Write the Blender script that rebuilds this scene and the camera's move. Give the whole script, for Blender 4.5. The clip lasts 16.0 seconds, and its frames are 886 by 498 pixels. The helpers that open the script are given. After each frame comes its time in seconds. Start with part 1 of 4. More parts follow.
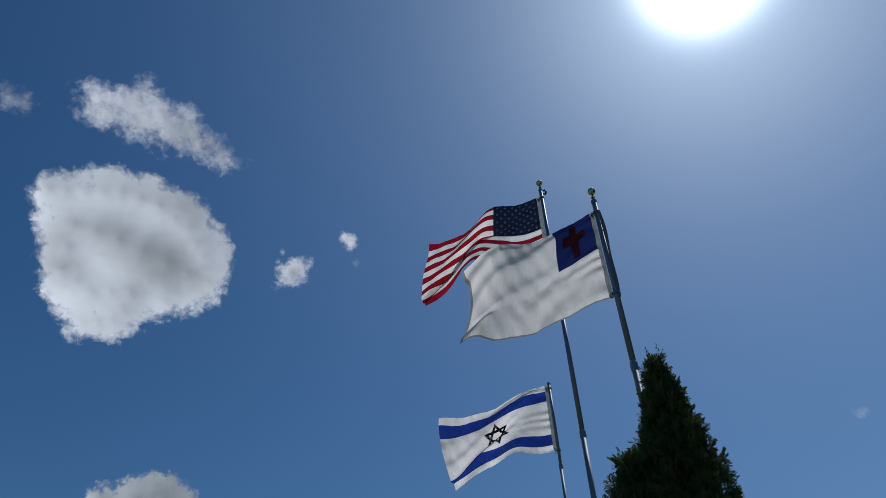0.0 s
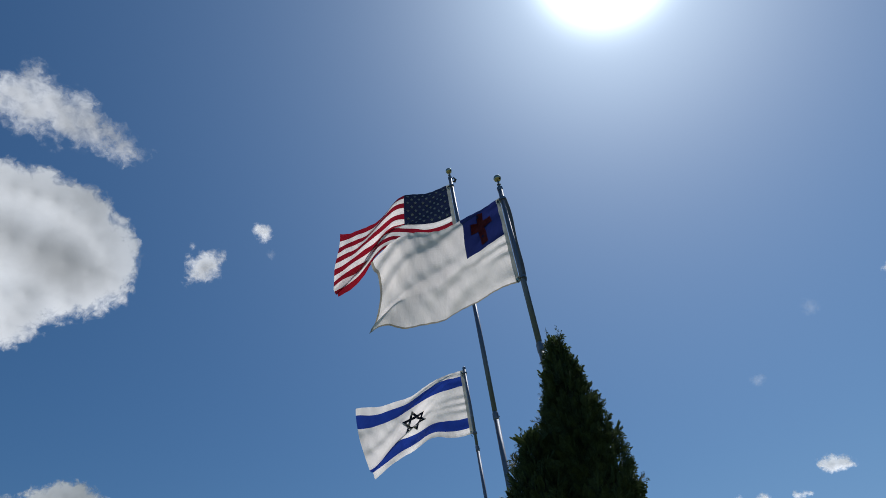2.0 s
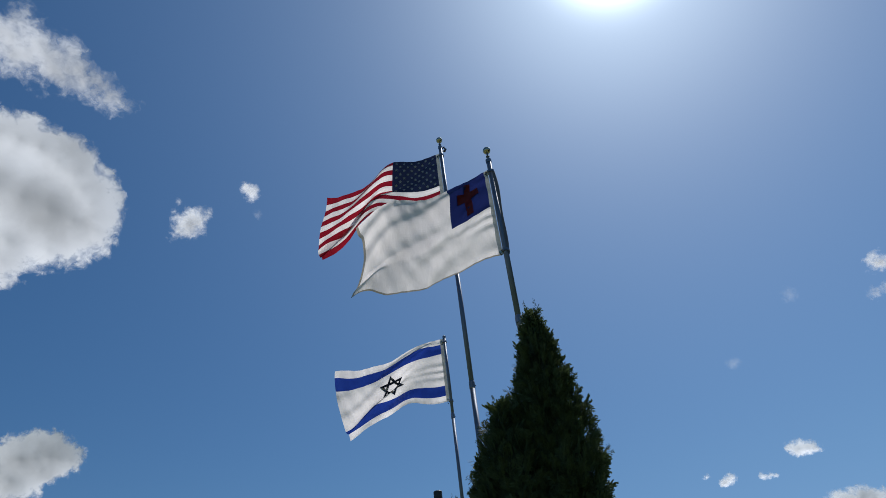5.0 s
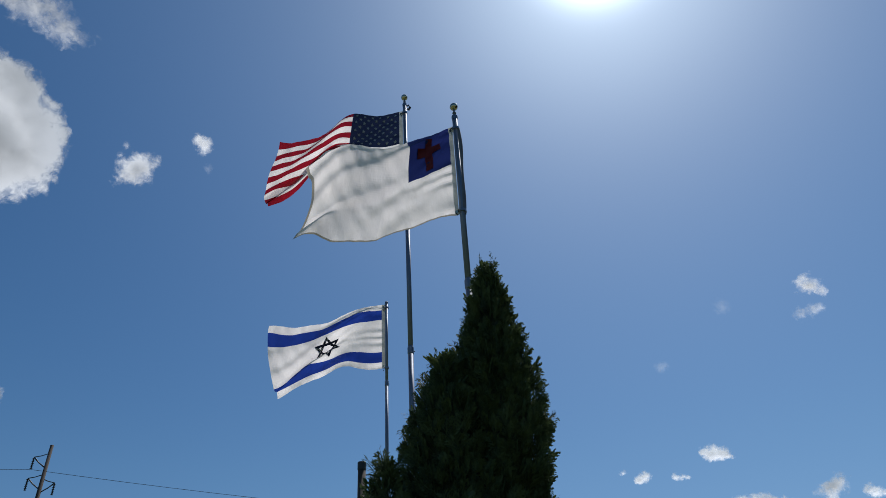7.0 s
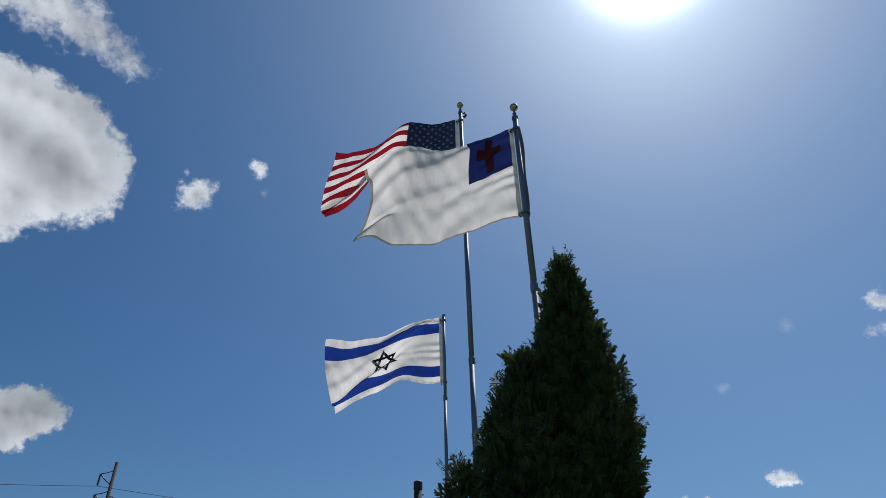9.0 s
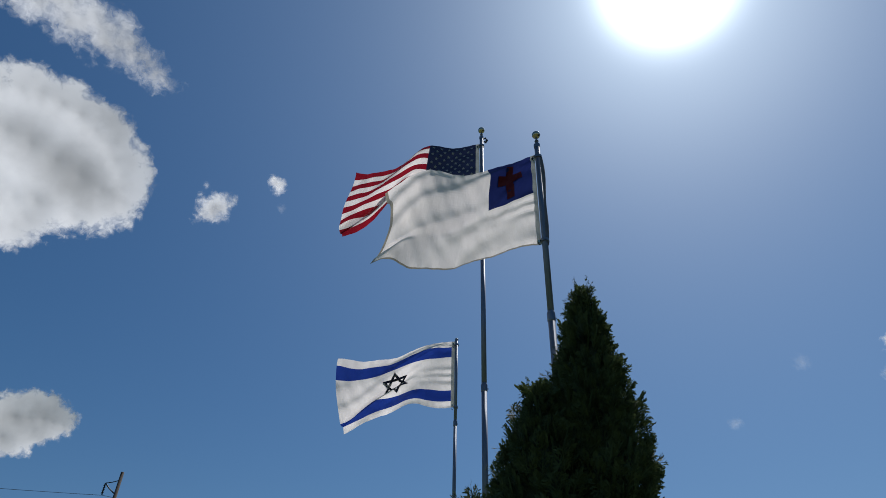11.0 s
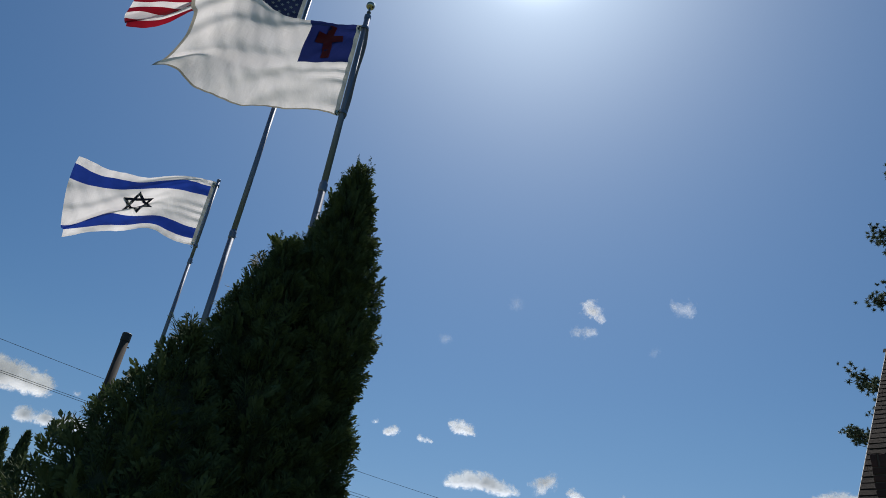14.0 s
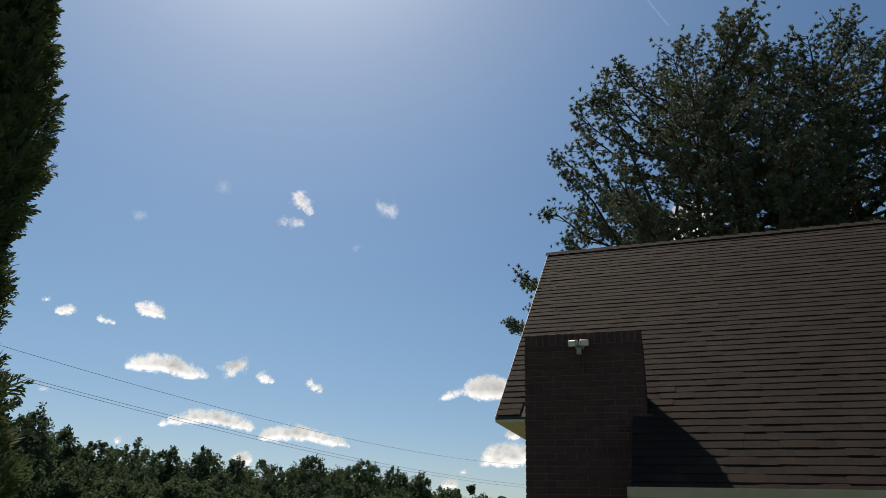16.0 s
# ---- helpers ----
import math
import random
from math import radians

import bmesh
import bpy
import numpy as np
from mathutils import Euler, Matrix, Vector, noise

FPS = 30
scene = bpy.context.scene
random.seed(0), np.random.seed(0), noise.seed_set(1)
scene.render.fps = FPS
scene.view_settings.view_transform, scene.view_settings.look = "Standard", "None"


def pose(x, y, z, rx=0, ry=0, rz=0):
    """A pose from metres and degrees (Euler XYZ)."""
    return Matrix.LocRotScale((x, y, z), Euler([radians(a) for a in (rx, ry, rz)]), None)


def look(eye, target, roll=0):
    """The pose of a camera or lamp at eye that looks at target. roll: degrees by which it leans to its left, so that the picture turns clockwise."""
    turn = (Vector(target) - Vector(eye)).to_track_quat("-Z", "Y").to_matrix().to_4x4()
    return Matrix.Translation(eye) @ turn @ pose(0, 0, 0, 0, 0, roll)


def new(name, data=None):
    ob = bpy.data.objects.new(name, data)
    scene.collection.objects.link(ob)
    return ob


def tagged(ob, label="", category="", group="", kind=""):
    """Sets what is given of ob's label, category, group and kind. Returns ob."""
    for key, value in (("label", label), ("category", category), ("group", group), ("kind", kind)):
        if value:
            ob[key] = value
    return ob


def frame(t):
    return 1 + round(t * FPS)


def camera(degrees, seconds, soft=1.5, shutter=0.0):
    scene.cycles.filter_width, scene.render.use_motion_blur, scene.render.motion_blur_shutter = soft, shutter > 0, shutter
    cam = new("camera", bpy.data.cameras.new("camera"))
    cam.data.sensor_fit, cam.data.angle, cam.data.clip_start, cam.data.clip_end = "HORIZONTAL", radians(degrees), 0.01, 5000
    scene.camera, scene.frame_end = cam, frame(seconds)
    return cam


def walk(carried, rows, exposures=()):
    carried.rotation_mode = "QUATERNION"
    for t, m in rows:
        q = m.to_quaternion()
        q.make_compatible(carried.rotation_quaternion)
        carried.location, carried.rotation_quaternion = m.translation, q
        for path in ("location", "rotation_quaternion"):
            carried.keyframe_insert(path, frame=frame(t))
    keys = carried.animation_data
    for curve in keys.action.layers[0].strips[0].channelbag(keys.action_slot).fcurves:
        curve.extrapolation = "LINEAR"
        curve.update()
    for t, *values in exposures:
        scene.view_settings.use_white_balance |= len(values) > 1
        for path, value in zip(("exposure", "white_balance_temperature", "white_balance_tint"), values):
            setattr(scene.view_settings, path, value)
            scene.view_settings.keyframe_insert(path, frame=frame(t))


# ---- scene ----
cam = camera(66.4, 16.0, soft=0.7)
PATH = [
    (0.0, pose(0.000, -0.000, 1.600, 131.13, 1.52, -0.30)),
    (0.5, pose(0.026, 0.016, 1.620, 130.20, 3.74, 1.84)),
    (1.0, pose(0.060, 0.029, 1.614, 129.66, 5.94, -2.52)),
    (1.5, pose(0.076, 0.015, 1.607, 129.76, 7.07, -3.16)),
    (2.0, pose(0.068, -0.015, 1.591, 129.80, 7.30, -4.52)),
    (2.5, pose(0.058, -0.027, 1.590, 129.20, 6.38, -3.66)),
    (3.0, pose(0.063, -0.014, 1.595, 128.92, 6.36, -4.44)),
    (3.5, pose(0.058, -0.061, 1.569, 129.80, 6.80, -4.40)),
    (4.0, pose(0.057, -0.031, 1.595, 129.20, 6.69, -5.24)),
    (4.2, pose(0.059, -0.057, 1.569, 128.38, 6.39, -5.95)),
    (6.3, pose(0.110, 0.086, 1.564, 125.71, 2.56, -12.74)),
    (6.5, pose(0.104, 0.127, 1.555, 125.02, 2.53, -15.07)),
    (7.0, pose(0.120, 0.270, 1.592, 124.60, 2.85, -14.53)),
    (7.5, pose(0.159, 0.352, 1.573, 125.38, 3.05, -14.16)),
    (8.0, pose(0.153, 0.420, 1.600, 126.51, 2.10, -13.39)),
    (8.5, pose(0.092, 0.420, 1.562, 126.46, 1.73, -12.93)),
    (9.0, pose(0.097, 0.496, 1.611, 126.40, 0.93, -10.55)),
    (9.2, pose(0.103, 0.558, 1.676, 126.05, 0.96, -10.38)),
    (11.3, pose(0.070, 0.498, 1.631, 128.45, -2.12, -11.83)),
    (11.5, pose(0.074, 0.501, 1.639, 128.26, -1.37, -12.98)),
    (12.0, pose(0.061, 0.465, 1.628, 128.40, -0.97, -13.46)),
    (12.5, pose(0.060, 0.482, 1.646, 128.45, 0.10, -14.72)),
    (13.0, pose(0.076, 0.512, 1.643, 125.30, 0.20, -19.21)),
    (13.5, pose(0.071, 0.540, 1.624, 121.43, -1.19, -26.81)),
    (14.0, pose(0.071, 0.526, 1.591, 120.22, -7.15, -37.71)),
    (14.5, pose(0.075, 0.535, 1.562, 116.98, -5.11, -44.05)),
    (15.0, pose(0.102, 0.534, 1.524, 114.39, -6.91, -51.37)),
    (15.5, pose(0.115, 0.579, 1.531, 113.27, -2.20, -57.14)),
    (16.0, pose(0.190, 0.662, 1.539, 112.98, -2.08, -62.18)),
]
walk(cam, PATH, exposures=[(0.0, -0.4, 6000, 10), (0.5, -0.04, 6450, 10), (1.0, -0.05, 6850, 10), (1.5, -0.05, 6450, 10), (2.0, -0.05, 6380, 10), (4.0, -0.02, 6300, 10), (7.0, 0.0, 6350, 10), (9.0, 0.0, 6400, 10), (12.0, -0.16, 6430, 10), (13.0, -0.11, 6400, 10), (14.0, 0.04, 6530, 10), (14.5, 0.12, 6650, 10), (15.0, 0.26, 7050, 11), (16.0, 0.45, 7750, 13)])

# ---- world, sun, exposure ----
SUN_AZ, SUN_EL = radians(40.7), radians(57.0)
SUN_DIR = Vector((math.sin(SUN_AZ) * math.cos(SUN_EL), math.cos(SUN_AZ) * math.cos(SUN_EL), math.sin(SUN_EL)))

world = bpy.data.worlds.new("world")
scene.world = world
world.use_nodes = True
wn, wl = world.node_tree.nodes, world.node_tree.links
wn.clear()
sky = wn.new("ShaderNodeTexSky")
sky.sky_type, sky.sun_disc = "NISHITA", False
sky.sun_elevation, sky.sun_rotation = SUN_EL, SUN_AZ
sky.air_density, sky.dust_density, sky.ozone_density, sky.altitude = 1.0, 0.7, 2.2, 200
back = wn.new("ShaderNodeBackground")
back.inputs["Strength"].default_value = 0.066
vivid = wn.new("ShaderNodeHueSaturation")
vivid.inputs["Saturation"].default_value = 1.27
wl.new(sky.outputs[0], vivid.inputs["Color"])
balance = wn.new("ShaderNodeMix")
balance.data_type, balance.blend_type = "RGBA", "MULTIPLY"
balance.inputs[0].default_value = 1.0
for socket in balance.inputs:
    if socket.name == "A" and socket.type == "RGBA":
        wl.new(vivid.outputs[0], socket)
    if socket.name == "B" and socket.type == "RGBA":
        socket.default_value = (0.94, 1.02, 1.03, 1)
# the bright aureole of scattered light close round the sun
way = wn.new("ShaderNodeTexCoord")
# clear, dry air: the lowest sky stays blue
height = wn.new("ShaderNodeSeparateXYZ")
wl.new(way.outputs["Generated"], height.inputs[0])
low_sky = wn.new("ShaderNodeMapRange")
low_sky.interpolation_type = "SMOOTHSTEP"
low_sky.inputs["From Min"].default_value, low_sky.inputs["From Max"].default_value = 0.02, 0.30
low_sky.inputs["To Min"].default_value, low_sky.inputs["To Max"].default_value = 1.0, 0.0
wl.new(height.outputs["Z"], low_sky.inputs["Value"])
dry = wn.new("ShaderNodeMix")
dry.data_type, dry.blend_type = "RGBA", "MULTIPLY"
wl.new(low_sky.outputs[0], dry.inputs[0])
for socket in dry.inputs:
    if socket.name == "A" and socket.type == "RGBA":
        wl.new([o for o in balance.outputs if o.type == "RGBA"][0], socket)
    if socket.name == "B" and socket.type == "RGBA":
        socket.default_value = (0.79, 0.83, 0.99, 1)
wl.new([o for o in dry.outputs if o.type == "RGBA"][0], back.inputs["Color"])
dot = wn.new("ShaderNodeVectorMath")
dot.operation = "DOT_PRODUCT"
dot.inputs[1].default_value = SUN_DIR
wl.new(way.outputs["Generated"], dot.inputs[0])


def math_node(nodes, links, op, a, b=None):
    n = nodes.new("ShaderNodeMath")
    n.operation = op
    for i, v in enumerate((a, b)):
        if v is None:
            continue
        if isinstance(v, (int, float)):
            n.inputs[i].default_value = v
        else:
            links.new(v, n.inputs[i])
    return n.outputs[0]


cosine = math_node(wn, wl, "MAXIMUM", dot.outputs["Value"], 0.0)
near_glow = math_node(wn, wl, "MULTIPLY", math_node(wn, wl, "POWER", cosine, 650.0), 8.5)
mid_glow = math_node(wn, wl, "MULTIPLY", math_node(wn, wl, "POWER", cosine, 60.0), 0.30)
wide_glow = math_node(wn, wl, "MULTIPLY", math_node(wn, wl, "POWER", cosine, 6.0), 0.128)
both = back
for strength, colour in ((near_glow, (0.86, 0.95, 1.0, 1)), (mid_glow, (0.46, 0.76, 1.0, 1)), (wide_glow, (0.40, 0.69, 1.0, 1))):
    aureole = wn.new("ShaderNodeBackground")
    aureole.inputs["Color"].default_value = colour
    wl.new(strength, aureole.inputs["Strength"])
    total = wn.new("ShaderNodeAddShader")
    wl.new(both.outputs[0], total.inputs[0])
    wl.new(aureole.outputs[0], total.inputs[1])
    both = total
out = wn.new("ShaderNodeOutputWorld")
wl.new(both.outputs[0], out.inputs["Surface"])

sun_data = bpy.data.lights.new("sun", "SUN")
sun_data.energy, sun_data.angle, sun_data.color = 4.1, radians(0.53), (1.0, 0.965, 0.925)
sun = new("sun", sun_data)
sun.matrix_world = look(SUN_DIR * 300, (0, 0, 0))


# ---- materials ----
def shade(name, color=(0.5, 0.5, 0.5), rough=0.6, metal=0.0, color2=None, scale=8.0, detail=4.0, fine=None, bump=0.0,
          bump_scale=None, translucent=0.0, random_tone=0.0, island_tone=0.0, coords="Object", spec=None, stretch=None):
    """A principled surface with grain at two scales, relief, and tone from piece to piece."""
    m = bpy.data.materials.new(name)
    m.use_nodes = True
    n, l = m.node_tree.nodes, m.node_tree.links
    b = n["Principled BSDF"]
    b.inputs["Roughness"].default_value = rough
    b.inputs["Metallic"].default_value = metal
    if spec is not None:
        b.inputs["Specular IOR Level"].default_value = spec
    tc = n.new("ShaderNodeTexCoord")
    src = n.new("ShaderNodeNewGeometry").outputs["Position"] if coords == "World" else tc.outputs[coords]
    if stretch:
        mp = n.new("ShaderNodeMapping")
        mp.inputs["Scale"].default_value = stretch
        l.new(src, mp.inputs["Vector"])
        src = mp.outputs[0]
    color2 = color2 or tuple(c * 0.75 for c in color)
    t1 = n.new("ShaderNodeTexNoise")
    t1.inputs["Scale"].default_value, t1.inputs["Detail"].default_value = scale, detail
    l.new(src, t1.inputs["Vector"])
    t2 = n.new("ShaderNodeTexNoise")
    t2.inputs["Scale"].default_value, t2.inputs["Detail"].default_value = fine or scale * 9, 3.0
    l.new(src, t2.inputs["Vector"])
    f = math_node(n, l, "ADD", math_node(n, l, "MULTIPLY", t1.outputs["Fac"], 0.6), math_node(n, l, "MULTIPLY", t2.outputs["Fac"], 0.4))
    ramp = n.new("ShaderNodeValToRGB")
    ramp.color_ramp.elements[0].position, ramp.color_ramp.elements[1].position = 0.36, 0.64
    ramp.color_ramp.elements[0].color, ramp.color_ramp.elements[1].color = (*color2, 1), (*color, 1)
    l.new(f, ramp.inputs["Fac"])
    col = ramp.outputs["Color"]
    if random_tone or island_tone:
        if random_tone:
            rnd, amount = n.new("ShaderNodeObjectInfo").outputs["Random"], random_tone
        else:
            rnd, amount = n.new("ShaderNodeNewGeometry").outputs["Random Per Island"], island_tone
        hsv = n.new("ShaderNodeHueSaturation")
        l.new(math_node(n, l, "ADD", math_node(n, l, "MULTIPLY", rnd, 2 * amount), 1 - amount), hsv.inputs["Value"])
        l.new(col, hsv.inputs["Color"])
        col = hsv.outputs["Color"]
    l.new(col, b.inputs["Base Color"])
    if bump:
        bp = n.new("ShaderNodeBump")
        bp.inputs["Strength"].default_value, bp.inputs["Distance"].default_value = bump, 0.01
        t3 = n.new("ShaderNodeTexNoise")
        t3.inputs["Scale"].default_value, t3.inputs["Detail"].default_value = bump_scale or scale * 6, 5.0
        l.new(src, t3.inputs["Vector"])
        l.new(t3.outputs["Fac"], bp.inputs["Height"])
        l.new(bp.outputs[0], b.inputs["Normal"])
    if translucent:
        tr = n.new("ShaderNodeBsdfTranslucent")
        l.new(col, tr.inputs["Color"])
        if bump:
            l.new(bp.outputs[0], tr.inputs["Normal"])
        mix = n.new("ShaderNodeMixShader")
        mix.inputs[0].default_value = translucent
        l.new(b.outputs[0], mix.inputs[1])
        l.new(tr.outputs[0], mix.inputs[2])
        l.new(mix.outputs[0], n["Material Output"].inputs["Surface"])
    return m


WHITE_CLOTH = shade("white_nylon", (0.90, 0.845, 0.82), 0.75, color2=(0.84, 0.785, 0.76), scale=6, fine=420, bump=0.6, bump_scale=11, stretch=(1.5, 1.0, 0.75), translucent=0.62)
RED_CLOTH = shade("red_nylon", (0.40, 0.010, 0.028), 0.7, color2=(0.32, 0.008, 0.022), scale=6, fine=420, bump=0.6, bump_scale=11, stretch=(1.5, 1.0, 0.75), translucent=0.4)
NAVY_CLOTH = shade("navy_nylon", (0.015, 0.022, 0.066), 0.7, color2=(0.010, 0.016, 0.050), scale=6, fine=420, translucent=0.35)
BLUE_CLOTH = shade("royal_blue_nylon", (0.025, 0.07, 0.42), 0.7, color2=(0.018, 0.05, 0.34), scale=6, fine=420, translucent=0.4)
CANTON_BLUE = shade("deep_blue_nylon", (0.020, 0.030, 0.155), 0.7, color2=(0.015, 0.023, 0.12), scale=6, fine=420, translucent=0.4)
CROSS_RED = shade("dark_red_nylon", (0.20, 0.014, 0.016), 0.7, scale=6, fine=420, translucent=0.25)
INK_CLOTH = shade("dark_blue_print", (0.010, 0.014, 0.05), 0.7, scale=9, fine=300, translucent=0.2)
STAR_CLOTH = shade("white_applique", (0.50, 0.50, 0.52), 0.8, scale=9, fine=300, translucent=0.2)
HEM = shade("stitched_hem", (0.60, 0.52, 0.42), 0.8, scale=40, fine=400, translucent=0.3)
CANVAS = shade("canvas_heading", (0.62, 0.61, 0.57), 0.85, scale=30, fine=300, bump=0.2, translucent=0.2)
SLEEVE = shade("grey_sleeve_cloth", (0.16, 0.16, 0.19), 0.85, scale=20, fine=300, bump=0.2)
ALU = shade("brushed_aluminium", (0.21, 0.24, 0.30), 0.55, 0.65, color2=(0.165, 0.19, 0.24), scale=5, fine=160, stretch=(1, 1, 0.15), bump=0.05)
ALU_DARK = shade("grey_collar", (0.24, 0.26, 0.30), 0.4, 0.8, scale=20)
GOLD = shade("gold_anodised", (0.62, 0.53, 0.37), 0.14, 1.0, color2=(0.52, 0.44, 0.30), scale=12)
LEAF_CEDAR = shade("arborvitae_leaf", (0.098, 0.128, 0.056), 0.65, color2=(0.064, 0.090, 0.040), scale=5, fine=60, translucent=0.22, island_tone=0.2, spec=0.12)
# leaf green darkened: the shade between the sprays is in this colour
CEDAR_CORE = shade("arborvitae_inner_shade", (0.062, 0.078, 0.036), 0.9, color2=(0.036, 0.048, 0.022), scale=14, bump=0.8)
BARK = shade("bark", (0.085, 0.062, 0.048), 0.95, color2=(0.04, 0.03, 0.025), scale=6, bump=0.8, bump_scale=30, stretch=(1, 1, 0.3), spec=0.1)
NEEDLE = shade("pine_needle", (0.130, 0.160, 0.110), 0.6, color2=(0.084, 0.110, 0.072), scale=1.2, fine=12, translucent=0.25, island_tone=0.3, spec=0.2)
LEAF_WOOD = shade("broadleaf", (0.076, 0.112, 0.054), 0.7, color2=(0.047, 0.074, 0.038), scale=0.10, fine=0.7, translucent=0.40, island_tone=0.2, spec=0.08)
BRICK = shade("dark_red_brick", (0.072, 0.026, 0.022), 0.85, color2=(0.036, 0.015, 0.014), coords="World", scale=9, fine=120, bump=0.5, bump_scale=90, random_tone=0.2)
MORTAR = shade("mortar", (0.13, 0.098, 0.085), 0.95, color2=(0.08, 0.062, 0.055), scale=12, bump=0.5, bump_scale=80)
SHINGLE = shade("weathered_shingle", (0.0255, 0.0172, 0.0128), 0.92, color2=(0.0132, 0.0097, 0.0078), spec=0.15, coords="World", scale=3.0, fine=95, bump=0.7, bump_scale=260, random_tone=0.17)
SHINGLE_FAR = shade("weathered_shingle_far", (0.0255, 0.0172, 0.0128), 0.92, color2=(0.0132, 0.0097, 0.0078), spec=0.15, coords="World", scale=3.0, fine=95, bump=0.7, bump_scale=260, island_tone=0.17)
DECK = shade("roof_felt", (0.05, 0.045, 0.04), 0.95, scale=8)
TRIM = shade("cream_painted_trim", (0.38, 0.32, 0.245), 0.55, color2=(0.32, 0.27, 0.20), scale=3, fine=40, bump=0.08)
SOFFIT = shade("cream_soffit", (0.50, 0.41, 0.27), 0.6, color2=(0.44, 0.36, 0.23), scale=3, fine=40)
FLOOD = shade("off_white_plastic", (0.34, 0.33, 0.31), 0.4, scale=10)
FLOOD_LENS = shade("frosted_lens", (0.55, 0.56, 0.56), 0.15, scale=20)
POLE_WOOD = shade("creosoted_wood", (0.07, 0.052, 0.042), 0.9, color2=(0.035, 0.028, 0.024), scale=2, fine=30, bump=0.4, stretch=(1, 1, 0.1))
STEEL_DARK = shade("dark_steel", (0.05, 0.05, 0.052), 0.55, 0.5, scale=5)
CABLE = shade("dark_cable", (0.035, 0.037, 0.04), 0.6, scale=5)
GRASS = shade("grass", (0.092, 0.118, 0.046), 0.9, color2=(0.060, 0.080, 0.032), scale=0.6, fine=25, bump=0.6, bump_scale=40)


# ---- building tools ----
def link_mesh(name, bm, material, parent=None, smooth=False):
    me = bpy.data.meshes.new(name)
    bm.to_mesh(me)
    bm.free()
    if material:
        me.materials.append(material)
    if smooth:
        me.shade_smooth()
    ob = new(name, me)
    ob.parent = parent
    return ob


def part(name, bm, material, parent, label="", smooth=False):
    ob = link_mesh(name, bm, material, parent, smooth)
    if label:
        tagged(ob, label)
    return ob


def thing(name, m, label, category, group="", kind=""):
    ob = new(name)
    ob.empty_display_size = 0.1
    ob.matrix_world = m
    return tagged(ob, label, category, group, kind)


def array_mesh(name, verts, faces, material, parent=None, smooth=False):
    """A mesh from arrays that the code worked out; faces all of one length."""
    me = bpy.data.meshes.new(name)
    verts, faces = np.asarray(verts, np.float32), np.asarray(faces, np.int32)
    k = faces.shape[1]
    me.vertices.add(len(verts))
    me.vertices.foreach_set("co", verts.ravel())
    me.loops.add(faces.size)
    me.loops.foreach_set("vertex_index", faces.ravel())
    me.polygons.add(len(faces))
    me.polygons.foreach_set("loop_start", np.arange(0, faces.size, k, dtype=np.int32))
    me.update(calc_edges=True)
    me.validate()
    me.materials.append(material)
    if smooth:
        me.shade_smooth()
    else:
        me.shade_flat()
    ob = new(name, me)
    ob.parent = parent
    return ob


def box_bm(x0, x1, y0, y1, z0, z1, bevel=0.0):
    bm = bmesh.new()
    bmesh.ops.create_cube(bm, size=1, matrix=Matrix.Translation(((x0 + x1) / 2, (y0 + y1) / 2, (z0 + z1) / 2)) @ Matrix.Diagonal((x1 - x0, y1 - y0, z1 - z0, 1)))
    if bevel:
        bmesh.ops.bevel(bm, geom=bm.edges[:], offset=bevel, segments=2, affect="EDGES", profile=0.5)
    return bm


def lathe(profile, sides=20, m=None):
    """A turned body: profile of (radius, height)."""
    bm = bmesh.new()
    rings = []
    for r, z in profile:
        rings.append([bm.verts.new((r * math.cos(2 * math.pi * i / sides), r * math.sin(2 * math.pi * i / sides), z)) for i in range(sides)])
    for a, b in zip(rings, rings[1:]):
        for i in range(sides):
            bm.faces.new((a[i], a[(i + 1) % sides], b[(i + 1) % sides], b[i]))
    for ring, flip in ((rings[0], True), (rings[-1], False)):
        bm.faces.new(ring[::-1] if flip else ring)
    if m is not None:
        bm.transform(m)
    return bm


def tube(points, radii, sides=8):
    """A tapered limb along points."""
    bm = bmesh.new()
    rings = []
    pts = [Vector(p) for p in points]
    for i, p in enumerate(pts):
        d = (pts[min(i + 1, len(pts) - 1)] - pts[max(i - 1, 0)]).normalized()
        q = d.to_track_quat("Z", "Y")
        r = radii[i] if isinstance(radii, (list, tuple)) else radii
        rings.append([bm.verts.new(p + q @ Vector((r * math.cos(2 * math.pi * k / sides), r * math.sin(2 * math.pi * k / sides), 0))) for k in range(sides)])
    for a, b in zip(rings, rings[1:]):
        for k in range(sides):
            bm.faces.new((a[k], a[(k + 1) % sides], b[(k + 1) % sides], b[k]))
    bm.faces.new(rings[0][::-1])
    bm.faces.new(rings[-1])
    return bm


def join_bm(*bms):
    me = bpy.data.meshes.new("join")
    res = bmesh.new()
    for b in bms:
        b.to_mesh(me)
        res.from_mesh(me)
        b.free()
    bpy.data.meshes.remove(me)
    return res


def polar(az, el, d):
    a, e = radians(az), radians(el)
    return Vector((d * math.sin(a) * math.cos(e), d * math.cos(a) * math.cos(e), d * math.sin(e) + 1.6))


# ---- ground ----
def ground_height(x, y):
    return -0.045 * max(0.0, min(x - 2.0, 14.0)) - 0.02 * max(0.0, min(y - 12, 60))


